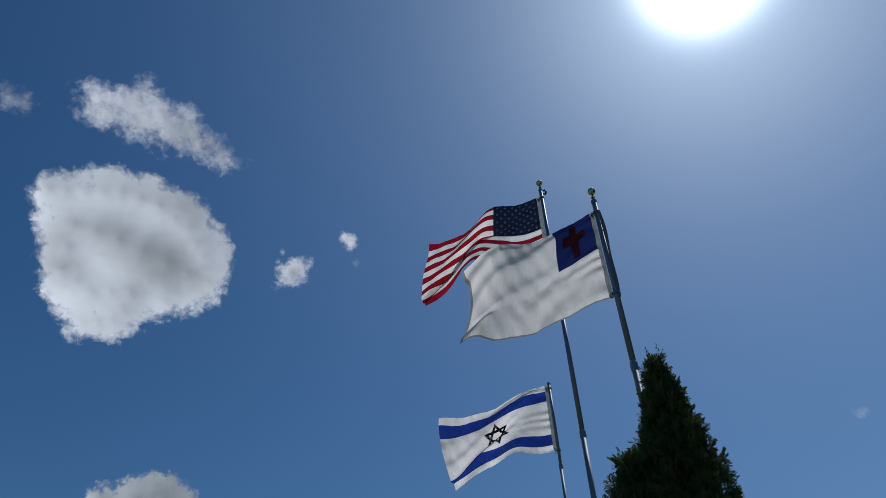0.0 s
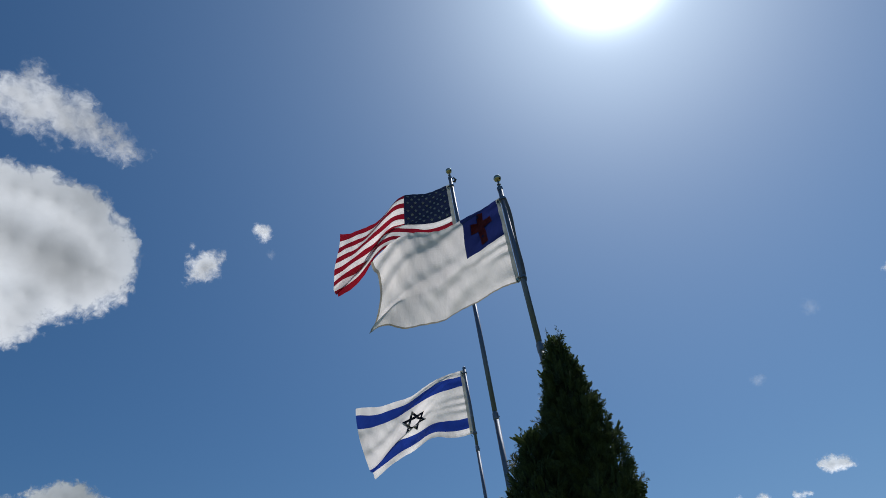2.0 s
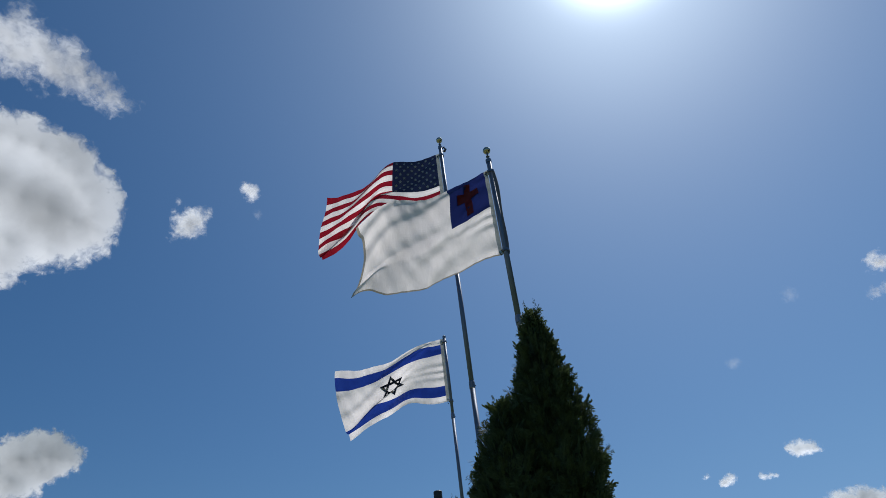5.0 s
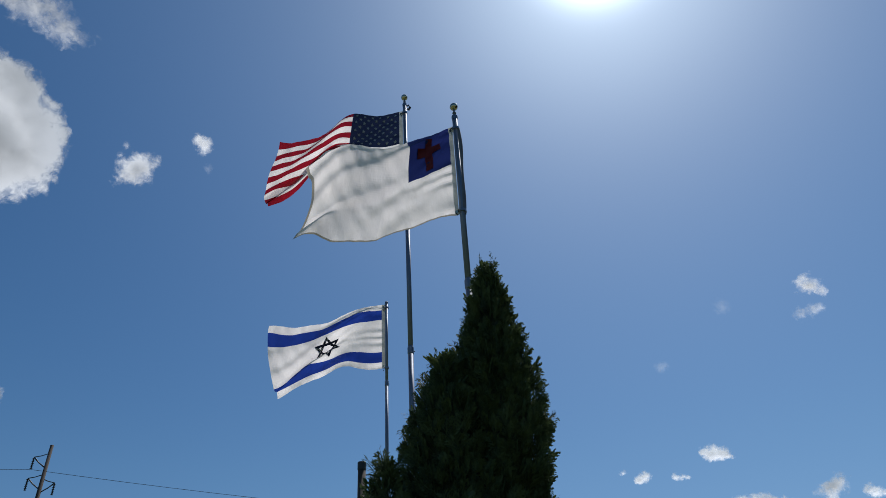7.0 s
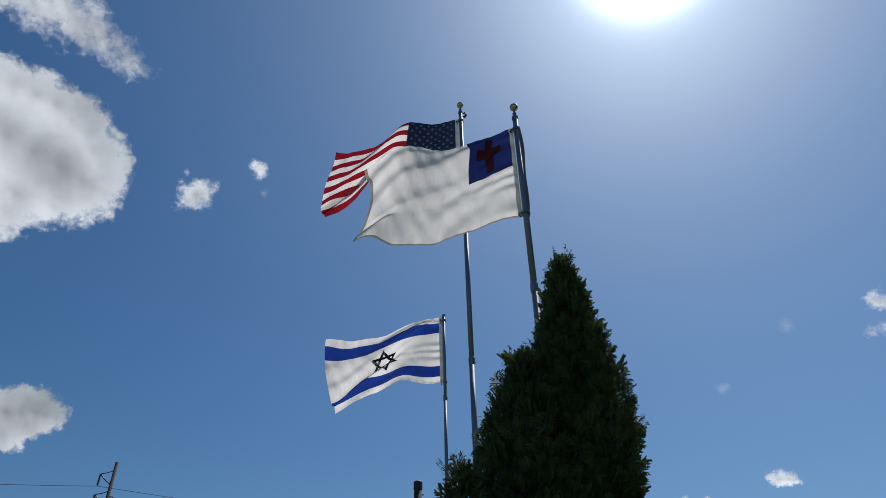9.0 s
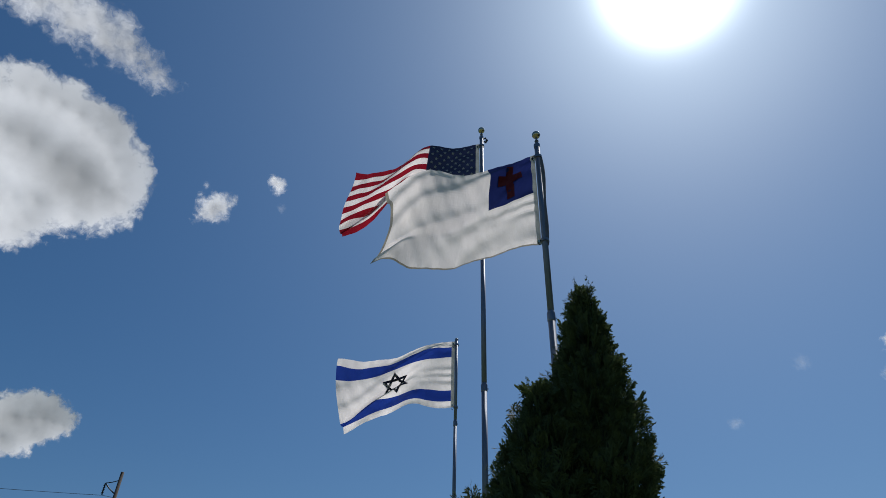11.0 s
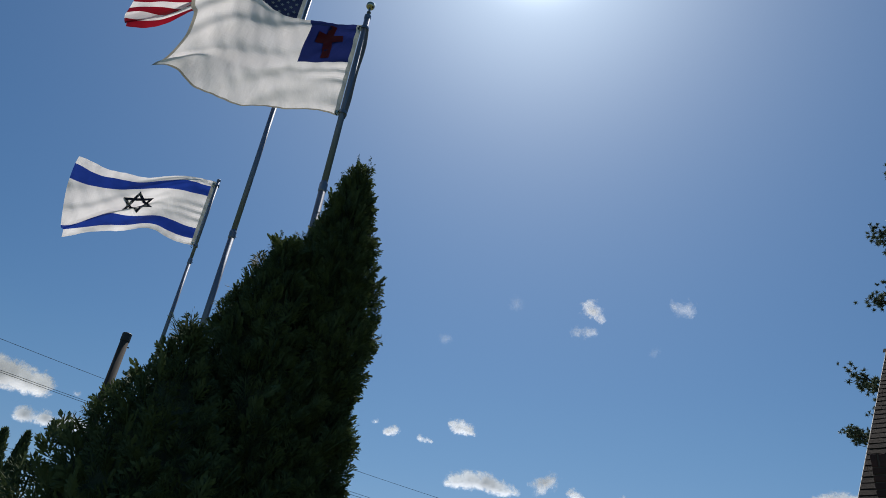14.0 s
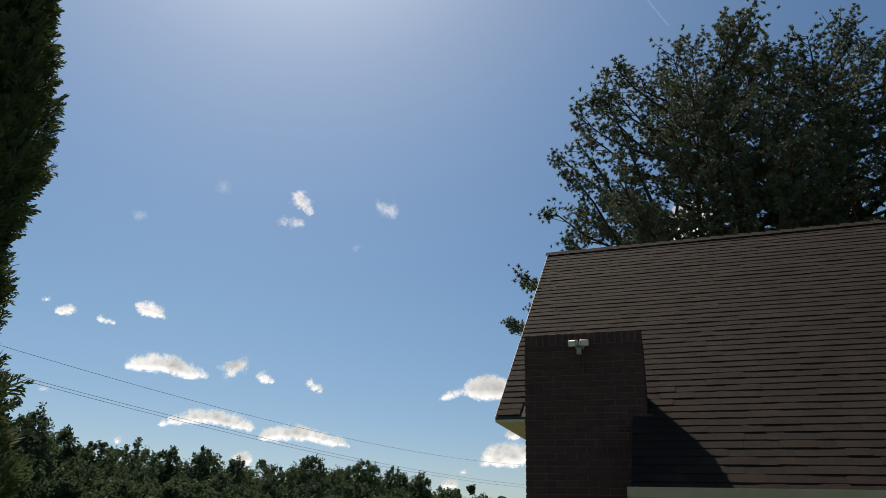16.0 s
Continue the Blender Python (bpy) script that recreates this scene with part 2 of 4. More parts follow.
def build_ground():
    bm = bmesh.new()
    radii = [0, 1.5, 3, 5, 8, 12, 17, 24, 35, 55, 90, 160, 320, 700, 1800, 4500]
    centre = bm.verts.new((0, 0, 0))
    prev = None
    for r in radii[1:]:
        ring = []
        for i in range(64):
            a = 2 * math.pi * i / 64
            x, y = r * math.sin(a), r * math.cos(a)
            ring.append(bm.verts.new((x, y, ground_height(x, y) + 0.03 * noise.noise((x * 0.3, y * 0.3, 0)))))
        for i in range(64):
            j = (i + 1) % 64
            if prev is None:
                bm.faces.new((centre, ring[j], ring[i]))
            else:
                bm.faces.new((prev[i], prev[j], ring[j], ring[i]))
        prev = ring
    tagged(link_mesh("ground", bm, GRASS, smooth=True), "mown green lawn falling gently away to the far woods", "ground", kind="structure")


build_ground()


# ---- clouds ----
def cloud_material(name, thick, soft, ragged, tint=(1.0, 1.0, 1.0)):
    """Vapour: dense where the cover is deep, torn and billowed along the rim."""
    m = bpy.data.materials.new(name)
    m.use_nodes = True
    n, l = m.node_tree.nodes, m.node_tree.links
    n.clear()
    cover, puff = n.new("ShaderNodeAttribute"), n.new("ShaderNodeAttribute")
    cover.attribute_name, puff.attribute_name = "cover", "puff"
    warp = n.new("ShaderNodeTexNoise")
    warp.inputs["Scale"].default_value, warp.inputs["Detail"].default_value = 0.9, 3.0
    l.new(puff.outputs["Vector"], warp.inputs["Vector"])
    shift = n.new("ShaderNodeVectorMath")
    shift.operation, shift.inputs["Scale"].default_value = "SCALE", 1.2
    l.new(warp.outputs["Color"], shift.inputs[0])
    bent = n.new("ShaderNodeVectorMath")
    l.new(puff.outputs["Vector"], bent.inputs[0])
    l.new(shift.outputs[0], bent.inputs[1])
    fine = n.new("ShaderNodeTexNoise")
    fine.inputs["Scale"].default_value, fine.inputs["Detail"].default_value, fine.inputs["Roughness"].default_value = 0.46, 8.0, 0.57
    l.new(bent.outputs[0], fine.inputs["Vector"])
    billow = n.new("ShaderNodeTexVoronoi")
    billow.feature = "SMOOTH_F1"
    billow.inputs["Scale"].default_value, billow.inputs["Detail"].default_value, billow.inputs["Roughness"].default_value = 1.5, 3.0, 0.55
    l.new(bent.outputs[0], billow.inputs["Vector"])
    torn = math_node(n, l, "MULTIPLY", math_node(n, l, "SUBTRACT", fine.outputs["Fac"], 0.5), ragged)
    lumps = math_node(n, l, "MULTIPLY", math_node(n, l, "SUBTRACT", 0.55, billow.outputs["Distance"]), 0.7)
    d = math_node(n, l, "ADD", math_node(n, l, "ADD", cover.outputs["Fac"], torn), lumps)
    alpha = n.new("ShaderNodeMapRange")
    alpha.interpolation_type = "SMOOTHSTEP"
    alpha.inputs["From Min"].default_value, alpha.inputs["From Max"].default_value = -0.05, soft
    alpha.inputs["To Max"].default_value = thick
    l.new(d, alpha.inputs["Value"])
    # less sun through the deep middle than the rim: shading put into the colour
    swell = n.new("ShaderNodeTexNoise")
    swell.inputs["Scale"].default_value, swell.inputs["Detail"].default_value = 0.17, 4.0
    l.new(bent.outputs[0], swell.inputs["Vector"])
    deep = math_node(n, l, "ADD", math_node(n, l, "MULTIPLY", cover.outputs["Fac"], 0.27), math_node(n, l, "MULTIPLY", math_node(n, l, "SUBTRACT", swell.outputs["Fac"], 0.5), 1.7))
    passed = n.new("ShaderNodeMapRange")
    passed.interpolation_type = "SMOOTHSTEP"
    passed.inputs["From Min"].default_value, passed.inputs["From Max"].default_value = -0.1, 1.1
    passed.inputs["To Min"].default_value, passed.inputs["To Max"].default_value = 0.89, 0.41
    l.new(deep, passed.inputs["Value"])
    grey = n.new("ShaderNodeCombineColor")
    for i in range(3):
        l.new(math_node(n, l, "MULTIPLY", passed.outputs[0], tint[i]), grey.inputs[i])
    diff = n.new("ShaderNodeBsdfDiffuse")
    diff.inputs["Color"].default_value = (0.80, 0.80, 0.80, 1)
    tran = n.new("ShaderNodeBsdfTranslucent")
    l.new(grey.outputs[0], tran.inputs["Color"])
    mix = n.new("ShaderNodeMixShader")
    mix.inputs[0].default_value = 0.8
    l.new(diff.outputs[0], mix.inputs[1])
    l.new(tran.outputs[0], mix.inputs[2])
    clear = n.new("ShaderNodeBsdfTransparent")
    fin = n.new("ShaderNodeMixShader")
    l.new(alpha.outputs[0], fin.inputs[0])
    l.new(clear.outputs[0], fin.inputs[1])
    l.new(mix.outputs[0], fin.inputs[2])
    o = n.new("ShaderNodeOutputMaterial")
    l.new(fin.outputs[0], o.inputs["Surface"])
    return m


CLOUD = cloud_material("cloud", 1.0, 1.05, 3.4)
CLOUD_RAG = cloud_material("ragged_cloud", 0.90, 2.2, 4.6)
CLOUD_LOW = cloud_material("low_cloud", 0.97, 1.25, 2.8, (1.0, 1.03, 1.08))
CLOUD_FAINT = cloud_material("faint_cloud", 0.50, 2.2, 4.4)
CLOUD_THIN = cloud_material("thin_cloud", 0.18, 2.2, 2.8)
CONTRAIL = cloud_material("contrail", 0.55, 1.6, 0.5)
CLOUD_DISTANCE = 2200.0


def cloud(lobes, label, material, grain, seed, flat_base=1.0, category="cloud", name="cloud"):
    """A billowing cloud: a bulging sheet over lobes of (azimuth, elevation, radius) in degrees; grain: the size of its billows."""
    caz = sum(a * r for a, e, r in lobes) / sum(r for a, e, r in lobes)
    cel = sum(e * r for a, e, r in lobes) / sum(r for a, e, r in lobes)
    centre = polar(caz, cel, CLOUD_DISTANCE)
    fwd = (centre - Vector((0, 0, 1.6))).normalized()
    right = fwd.cross(Vector((0, 0, 1))).normalized()
    up = right.cross(fwd)
    k = math.tan(radians(1)) * CLOUD_DISTANCE
    flat = []
    for a, e, r in lobes:
        d = polar(a, e, 1) - Vector((0, 0, 1.6))
        d /= d.dot(fwd)
        flat.append((d.dot(right) * CLOUD_DISTANCE / k, d.dot(up) * CLOUD_DISTANCE / k, r))
    flat += [((a[0] + b[0]) / 2, (a[1] + b[1]) / 2, (a[2] + b[2]) / 2) for a, b in zip(flat, flat[1:]) if math.hypot(a[0] - b[0], a[1] - b[1]) < 2.2 * (a[2] + b[2])]
    rim = 1.8 * grain
    x0, x1 = min(x - r for x, y, r in flat) - rim, max(x + r for x, y, r in flat) + rim
    y0, y1 = min(y - r for x, y, r in flat) - rim, max(y + r for x, y, r in flat) + rim
    step = max(0.16 * grain, 0.03)
    nx, ny = int((x1 - x0) / step) + 2, int((y1 - y0) / step) + 2
    gx, gy = np.meshgrid(x0 + step * np.arange(nx), y0 + step * np.arange(ny))
    total = np.zeros_like(gx)
    for lx, ly, lr in flat:
        dy = gy - ly
        inside = (lr - np.hypot(gx - lx, np.where(dy > 0, dy, dy * flat_base))) / grain
        total += np.exp(1.7 * np.clip(inside, -5, 12))
    cover = np.log(np.maximum(total, 1e-6)) / 1.7 - 0.02
    bulge = np.clip(cover, 0, 4) ** 0.7 * grain * 0.35
    verts = np.stack([gx * k, gy * k, bulge * k], -1).reshape(-1, 3)
    puff = np.stack([gx / grain, gy / grain, np.full_like(gx, seed * 7.3)], -1).reshape(-1, 3)
    keep = cover > -1.7
    cell = keep[:-1, :-1] | keep[1:, :-1] | keep[:-1, 1:] | keep[1:, 1:]
    jj, ii = np.nonzero(cell)
    base = jj * nx + ii
    faces = np.stack([base, base + 1, base + nx + 1, base + nx], 1)
    used = np.unique(faces)
    remap = np.zeros(nx * ny, np.int32)
    remap[used] = np.arange(len(used))
    ob = array_mesh(name, verts[used], remap[faces], material, smooth=True)
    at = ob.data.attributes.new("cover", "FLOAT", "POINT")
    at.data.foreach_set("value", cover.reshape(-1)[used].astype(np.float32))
    at = ob.data.attributes.new("puff", "FLOAT_VECTOR", "POINT")
    at.data.foreach_set("vector", puff[used].astype(np.float32).ravel())
    m = Matrix((right, up, -fwd)).transposed().to_4x4()
    m.translation = centre
    ob.matrix_world = m
    return tagged(ob, label, category, "clouds in the sky" if name == "cloud" else "contrails")


BIG = "large bright cumulus cloud with a grey shaded middle"
SMALL = "small white cumulus puff in the blue sky"
LOW = "flat-bottomed white cumulus cloud low over the woods"
WISP = "thin faint wisp of white cloud"
cloud([(-38.7, 39.5, 1.62), (-35.8, 40.3, 1.71), (-32.8, 41.3, 2.06), (-29.1, 41.2, 2.33), (-25.8, 40.1, 2.39), (-23.7, 38.2, 2.10), (-22.7, 36.5, 1.58), (-26.9, 37.1, 3.84), (-31.4, 37.8, 3.70), (-35.6, 37.9, 2.45), (-34.9, 34.5, 1.80), (-32.1, 33.5, 2.41), (-29.0, 34.3, 2.49), (-29.6, 31.9, 1.47), (-31.8, 31.2, 1.19), (-25.9, 34.3, 1.70), (-32.8, 30.3, 0.51)], BIG, CLOUD, 0.95, 1.0)
cloud([(-39.5, 47.6, 1.01), (-37.1, 46.6, 1.68), (-35.3, 48.9, 1.46), (-34.1, 46.7, 1.72), (-32.4, 48.2, 1.74), (-30.4, 46.9, 1.77), (-28.2, 47.5, 1.54), (-26.0, 46.8, 1.13), (-23.8, 46.4, 0.88), (-22.7, 46.0, 0.49), (-38.6, 45.4, 0.86)], "ragged streaky white cloud torn at its upper edge", CLOUD_RAG, 0.75, 2.0)
cloud([(-45.8, 44.6, 0.87), (-44.2, 44.4, 0.89), (-45.8, 43.4, 0.72)], WISP, CLOUD_FAINT, 0.60, 3.0)
cloud([(-14.5, 38.3, 1.39), (-13.5, 39.0, 0.88), (-15.5, 37.8, 0.78), (-15.8, 39.9, 0.37)], SMALL, CLOUD_RAG, 0.45, 4.0)
cloud([(-8.8, 41.6, 0.85), (-9.5, 41.9, 0.47)], SMALL, CLOUD_RAG, 0.35, 5.0)
cloud([(-8.0, 39.8, 0.47)], WISP, CLOUD_THIN, 0.30, 6.0)
cloud([(-3.3, 11.3, 1.09), (-2.2, 12.4, 1.42), (-0.5, 12.6, 1.34), (0.9, 12.2, 1.47), (2.5, 12.4, 1.38), (4.4, 12.2, 1.12), (-4.3, 11.0, 0.54)], "long white cumulus bank behind the wires", CLOUD, 0.50, 7.0, flat_base=1.6)
cloud([(7.0, 12.4, 0.33)], SMALL, CLOUD_LOW, 0.30, 8.0, flat_base=1.6)
cloud([(4.3, 10.1, 0.86), (7.1, 10.2, 0.88), (8.5, 10.2, 0.61)], LOW, CLOUD_LOW, 0.35, 9.0, flat_base=1.6)
cloud([(48.1, 25.8, 0.87), (47.4, 26.2, 0.48), (48.8, 25.2, 0.56)], SMALL, CLOUD_RAG, 0.35, 10.0)
cloud([(46.2, 24.0, 0.35), (46.9, 24.0, 0.44), (47.6, 24.0, 0.43), (48.2, 24.1, 0.35)], WISP, CLOUD_FAINT, 0.35, 11.0)
cloud([(55.2, 26.2, 0.65), (56.0, 26.0, 0.65), (56.7, 25.9, 0.36)], WISP, CLOUD_FAINT, 0.40, 12.0)
cloud([(41.1, 26.1, 0.82)], WISP, CLOUD_THIN, 0.40, 13.0)
cloud([(53.2, 22.5, 0.37), (53.6, 22.8, 0.29)], WISP, CLOUD_THIN, 0.30, 14.0)
cloud([(34.8, 22.4, 0.42), (35.3, 22.6, 0.32)], WISP, CLOUD_THIN, 0.30, 15.0)
cloud([(37.3, 11.2, 0.82), (38.4, 11.4, 0.91), (39.7, 11.4, 0.92), (41.0, 11.0, 0.76), (42.1, 10.9, 0.51), (36.7, 11.1, 0.57)], LOW, CLOUD_LOW, 0.38, 16.0, flat_base=1.7)
cloud([(44.5, 11.9, 0.88), (43.8, 11.7, 0.57), (44.1, 10.8, 0.26), (45.2, 12.3, 0.53)], SMALL, CLOUD_RAG, 0.35, 17.0, flat_base=1.2)
cloud([(46.6, 11.3, 0.58), (47.4, 11.0, 0.36)], SMALL, CLOUD_LOW, 0.30, 18.0, flat_base=1.5)
cloud([(50.6, 11.1, 0.50), (51.5, 10.6, 0.41)], SMALL, CLOUD_LOW, 0.28, 19.0, flat_base=1.3)
cloud([(40.6, 7.4, 0.66), (42.1, 7.7, 0.84), (43.7, 7.8, 0.85), (45.3, 7.5, 0.77), (46.4, 7.2, 0.52), (39.8, 7.1, 0.41)], LOW, CLOUD_LOW, 0.38, 20.0, flat_base=1.7)
cloud([(47.4, 6.6, 0.52), (48.4, 6.9, 0.87), (50.0, 7.1, 0.97), (51.6, 6.9, 0.80), (53.2, 6.6, 0.62), (54.0, 6.5, 0.40)], LOW, CLOUD_LOW, 0.38, 21.0, flat_base=1.7)
cloud([(45.9, 4.9, 0.76), (46.5, 4.9, 0.51)], LOW, CLOUD_LOW, 0.30, 22.0, flat_base=1.5)
cloud([(37.0, 5.6, 0.47)], LOW, CLOUD_LOW, 0.30, 23.0, flat_base=1.5)
cloud([(64.4, 11.3, 1.11), (65.6, 11.3, 1.29), (66.7, 11.4, 1.11), (63.0, 11.0, 0.56), (61.8, 10.6, 0.42)], "white cumulus cloud beside the house roof", CLOUD_LOW, 0.40, 24.0, flat_base=1.5)
cloud([(67.6, 7.8, 0.76)], SMALL, CLOUD_LOW, 0.35, 25.0, flat_base=1.4)
cloud([(66.5, 6.2, 0.98), (67.7, 6.0, 1.11), (65.3, 5.5, 0.62), (65.8, 6.7, 0.40), (68.6, 6.4, 0.98)], LOW, CLOUD_LOW, 0.40, 26.0, flat_base=1.4)
cloud([(62.7, 3.8, 0.66), (62.0, 3.7, 0.39)], LOW, CLOUD_LOW, 0.30, 27.0, flat_base=1.5)
cloud([(63.6, 4.8, 0.40)], SMALL, CLOUD_LOW, 0.30, 28.0, flat_base=1.5)
cloud([(31.2, 14.3, 0.50), (31.8, 14.6, 0.35)], SMALL, CLOUD_LOW, 0.30, 29.0, flat_base=1.4)
cloud([(30.0, 15.0, 0.31)], SMALL, CLOUD_LOW, 0.25, 30.0, flat_base=1.3)
cloud([(33.9, 14.2, 0.36), (34.8, 14.1, 0.24)], SMALL, CLOUD_LOW, 0.28, 31.0, flat_base=1.3)
cloud([(37.1, 15.4, 0.75), (38.1, 15.2, 0.59), (36.4, 15.6, 0.42)], SMALL, CLOUD_LOW, 0.32, 32.0, flat_base=1.5)
cloud([(31.3, 8.7, 0.38)], WISP, CLOUD_FAINT, 0.30, 33.0, flat_base=1.5)
cloud([(-23.5, 19.6, 2.2), (-21.7, 19.9, 1.75), (-20.3, 19.8, 0.9), (-23.8, 18.2, 1.7), (-26.0, 19.0, 1.6)], "rounded white cumulus cloud low in the sky", CLOUD, 0.6, 40.0)
cloud([(83.4, 24.5, 1.9), (81.4, 23.4, 0.82)], "white cumulus cloud glimpsed through the pine", CLOUD_LOW, 0.6, 41.0)
for (az0, el0), (az1, el1), width in (((89.3, 41.0), (91.2, 37.4), 0.02), ((80.6, 43.3), (83.4, 39.7), 0.045)):
    cloud([(az0 + (az1 - az0) * i / 24, el0 + (el1 - el0) * i / 24, width) for i in range(25)], "thin straight white contrail", CONTRAIL, 0.10, 50.0 + width, category="contrail", name="contrail")


# ---- flagpoles and flags ----
def flagpole(x, y, top, joints, radius, label, lean=(0.0, 0.0), ball=0.0):
    """A telescoping aluminium pole: sections that narrow upwards, collars, a gold ball on a neck."""
    pole = thing("flagpole", Matrix.Translation((x, y, 0)), label, "flagpole", "flagpoles by the hedge")
    shear = Matrix(((1, 0, lean[0], 0), (0, 1, lean[1], 0), (0, 0, 1, 0), (0, 0, 0, 1)))
    edges = [0.0] + joints + [top - 0.13]
    for i, (a, b) in enumerate(zip(edges, edges[1:])):
        r = radius + 0.0018 * (len(edges) - 2 - i)
        part("pole_section", lathe([(r, a - (0.05 if i else 0.3)), (r, b)], 20, shear), ALU, pole, smooth=False).data.shade_smooth()
        if i + 2 < len(edges):
            part("collar", lathe([(r + 0.001, b - 0.075), (r + 0.004, b - 0.068), (r + 0.004, b - 0.012), (r - 0.001, b + 0.004)], 20, shear), ALU_DARK, pole)
            part("twist_button", lathe([(0.006, 0), (0.006, 0.012), (0.003, 0.014)], 10, shear @ Matrix.Translation((0, 0, b - 0.04)) @ Matrix.Rotation(radians(100), 4, "Z") @ Matrix.Rotation(radians(90), 4, "X") @ Matrix.Translation((0, 0, r))), ALU, pole, "bright metal locking button")
    part("cap", lathe([(radius + 0.002, top - 0.145), (radius + 0.004, top - 0.13), (radius + 0.004, top - 0.112), (radius * 0.5, top - 0.10)], 20, shear), ALU_DARK, pole)
    if not ball:
        return pole, shear
    part("finial_neck", lathe([(0.008, top - 0.105), (0.008, top - 0.078), (0.016, top - 0.076), (0.016, top - 0.07), (0.008, top - 0.06), (0.008, top - 0.035)], 16, shear), ALU, pole)
    rball = ball
    bm = bmesh.new()
    bmesh.ops.create_uvsphere(bm, u_segments=28, v_segments=18, radius=rball, matrix=shear @ Matrix.Translation((0, 0, top)))
    part("finial_ball", bm, GOLD, pole, "shiny gold ball finial", smooth=True)
    return pole, shear


def ring_clip(pole, shear, z, radius):
    """A swivel ring round the pole with a snap hook for the flag."""
    bm = lathe([(radius + 0.004, z - 0.011), (radius + 0.009, z - 0.011), (radius + 0.009, z + 0.011), (radius + 0.004, z + 0.011)], 20, shear)
    ring = part("swivel_ring", bm, ALU_DARK, pole)
    part("snap_hook", tube([shear @ Vector((-radius - 0.005, 0, z)), shear @ Vector((-radius - 0.022, 0, z - 0.004)), shear @ Vector((-radius - 0.026, 0, z - 0.03)), shear @ Vector((-radius - 0.014, 0, z - 0.042))], 0.004, 6), STEEL_DARK, ring)


class Cloth:
    """A flag's flying shape: s along the fly, h down the hoist, both in metres."""

    def __init__(self, origin, heading, fly, hoist, droop, sway, phase, curl, slack=0.93, waves=6.6, tilt=0.0, crease=1.0, lean=(0, 0), fold=0.0):
        self.fold = fold
        self.slack, self.waves, self.tilt, self.crease = slack, waves, tilt, crease
        self.place, self.o, self.fly, self.hoist = Vector(origin), Vector((0, 0, 0)), fly, hoist
        a = radians(heading)
        self.d = Vector((math.sin(a), math.cos(a), 0))
        self.side = Vector((self.d.y, -self.d.x, 0))
        self.droop, self.sway, self.phase, self.curl = droop, sway, phase, curl
        self.lean = Vector((lean[0], lean[1], 1)).normalized()

    def at(self, s, h):
        f, v = s / self.fly, h / self.hoist
        grow = min(1.0, f * 2.0)
        q = f * self.waves - v * 1.5 + self.phase
        w = self.sway * grow * (math.sin(q) + 0.34 * math.sin(2 * q + 0.9) + 0.30 * math.sin(q * 1.63 - v * 3.2 + 1.0))
        # tension folds that fan out of the upper hoist corner, and slack ripples towards the fly
        ang = math.atan2(v + 0.04, f + 0.05)
        fold = 0.022 * math.sin(ang * 9 + self.phase * 3) * min(1, 2.2 * f) * (1.1 - 0.5 * f)
        fold += 0.013 * f * math.sin(f * 17 - v * 19 + 2.2 * math.sin(v * 4 + f * 3 + self.phase))
        fold += 0.0030 * math.sin(ang * 26 + 2.0 * math.sin(ang * 5 + self.phase)) * min(1, 5 * f) * (1 - 0.5 * f)
        fold += 0.007 * math.sin(h * 46 + 1.7 * math.sin(h * 13)) * math.exp(-7 * f) * min(1, 30 * f)
        fold += 0.0022 * math.sin(s * 31 + h * 22 + 2.4 * math.sin(h * 5 - s * 3)) * f
        sag = self.droop * s * (1.12 - 0.55 * v * (1 - f)) + 0.06 * f * math.sin(q * 0.8 + 0.6) * (0.5 + v)
        lift = self.curl * f * f * (v - 0.5)
        reach = s * (self.slack - 0.05 * math.sin(v * 3.1 + self.phase))
        p = self.o + self.d * reach + self.side * (w + self.crease * fold + 0.8 * lift + self.tilt * f * (v - 0.3)) - self.lean * h * (1 - 0.07 * f) - Vector((0, 0, 1)) * sag + Vector((0, 0, 1)) * lift * 0.3
        # one deep slanting pleat in which the cloth doubles back on itself
        k = max(0.0, min(1.0, (v - 0.23 - 0.60 * f) / 0.20 + 0.5))
        k = k * k * (3 - 2 * k)
        open_up = max(0.0, min(1.0, (f - 0.26) / 0.42))
        p = p + self.lean * self.fold * open_up * k + self.side * self.fold * open_up * (1.4 * k * (1 - k) + 0.25 * k)
        # fine scallops where the hem is stitched
        edge = max(0.0, 1 - min(v, 1 - v) * 14)
        return p + self.side * edge * 0.002 * math.sin(s * 60)

    def normal(self, s, h):
        e = 0.01
        return (self.at(s + e, h) - self.at(s - e, h)).cross(self.at(s, h + e) - self.at(s, h - e)).normalized()

    def panel(self, s0, s1, h0, h1, step=0.018, holes=(), hole=0.0):
        """A piece of the cloth as a thin sewn sheet."""
        bm = bmesh.new()
        ns, nh = max(2, int((s1 - s0) / step)), max(2, int((h1 - h0) / step))
        grid = [[bm.verts.new(self.at(s0 + (s1 - s0) * i / ns, h0 + (h1 - h0) * j / nh)) for i in range(ns + 1)] for j in range(nh + 1)]
        for j in range(nh):
            for i in range(ns):
                cs, ch = s0 + (s1 - s0) * (i + 0.5) / ns, h0 + (h1 - h0) * (j + 0.5) / nh
                if any(abs(cs - a) < hole and math.hypot(cs - a, ch - b) < hole for a, b in holes):
                    continue
                bm.faces.new((grid[j][i], grid[j][i + 1], grid[j + 1][i + 1], grid[j + 1][i]))
        return bm

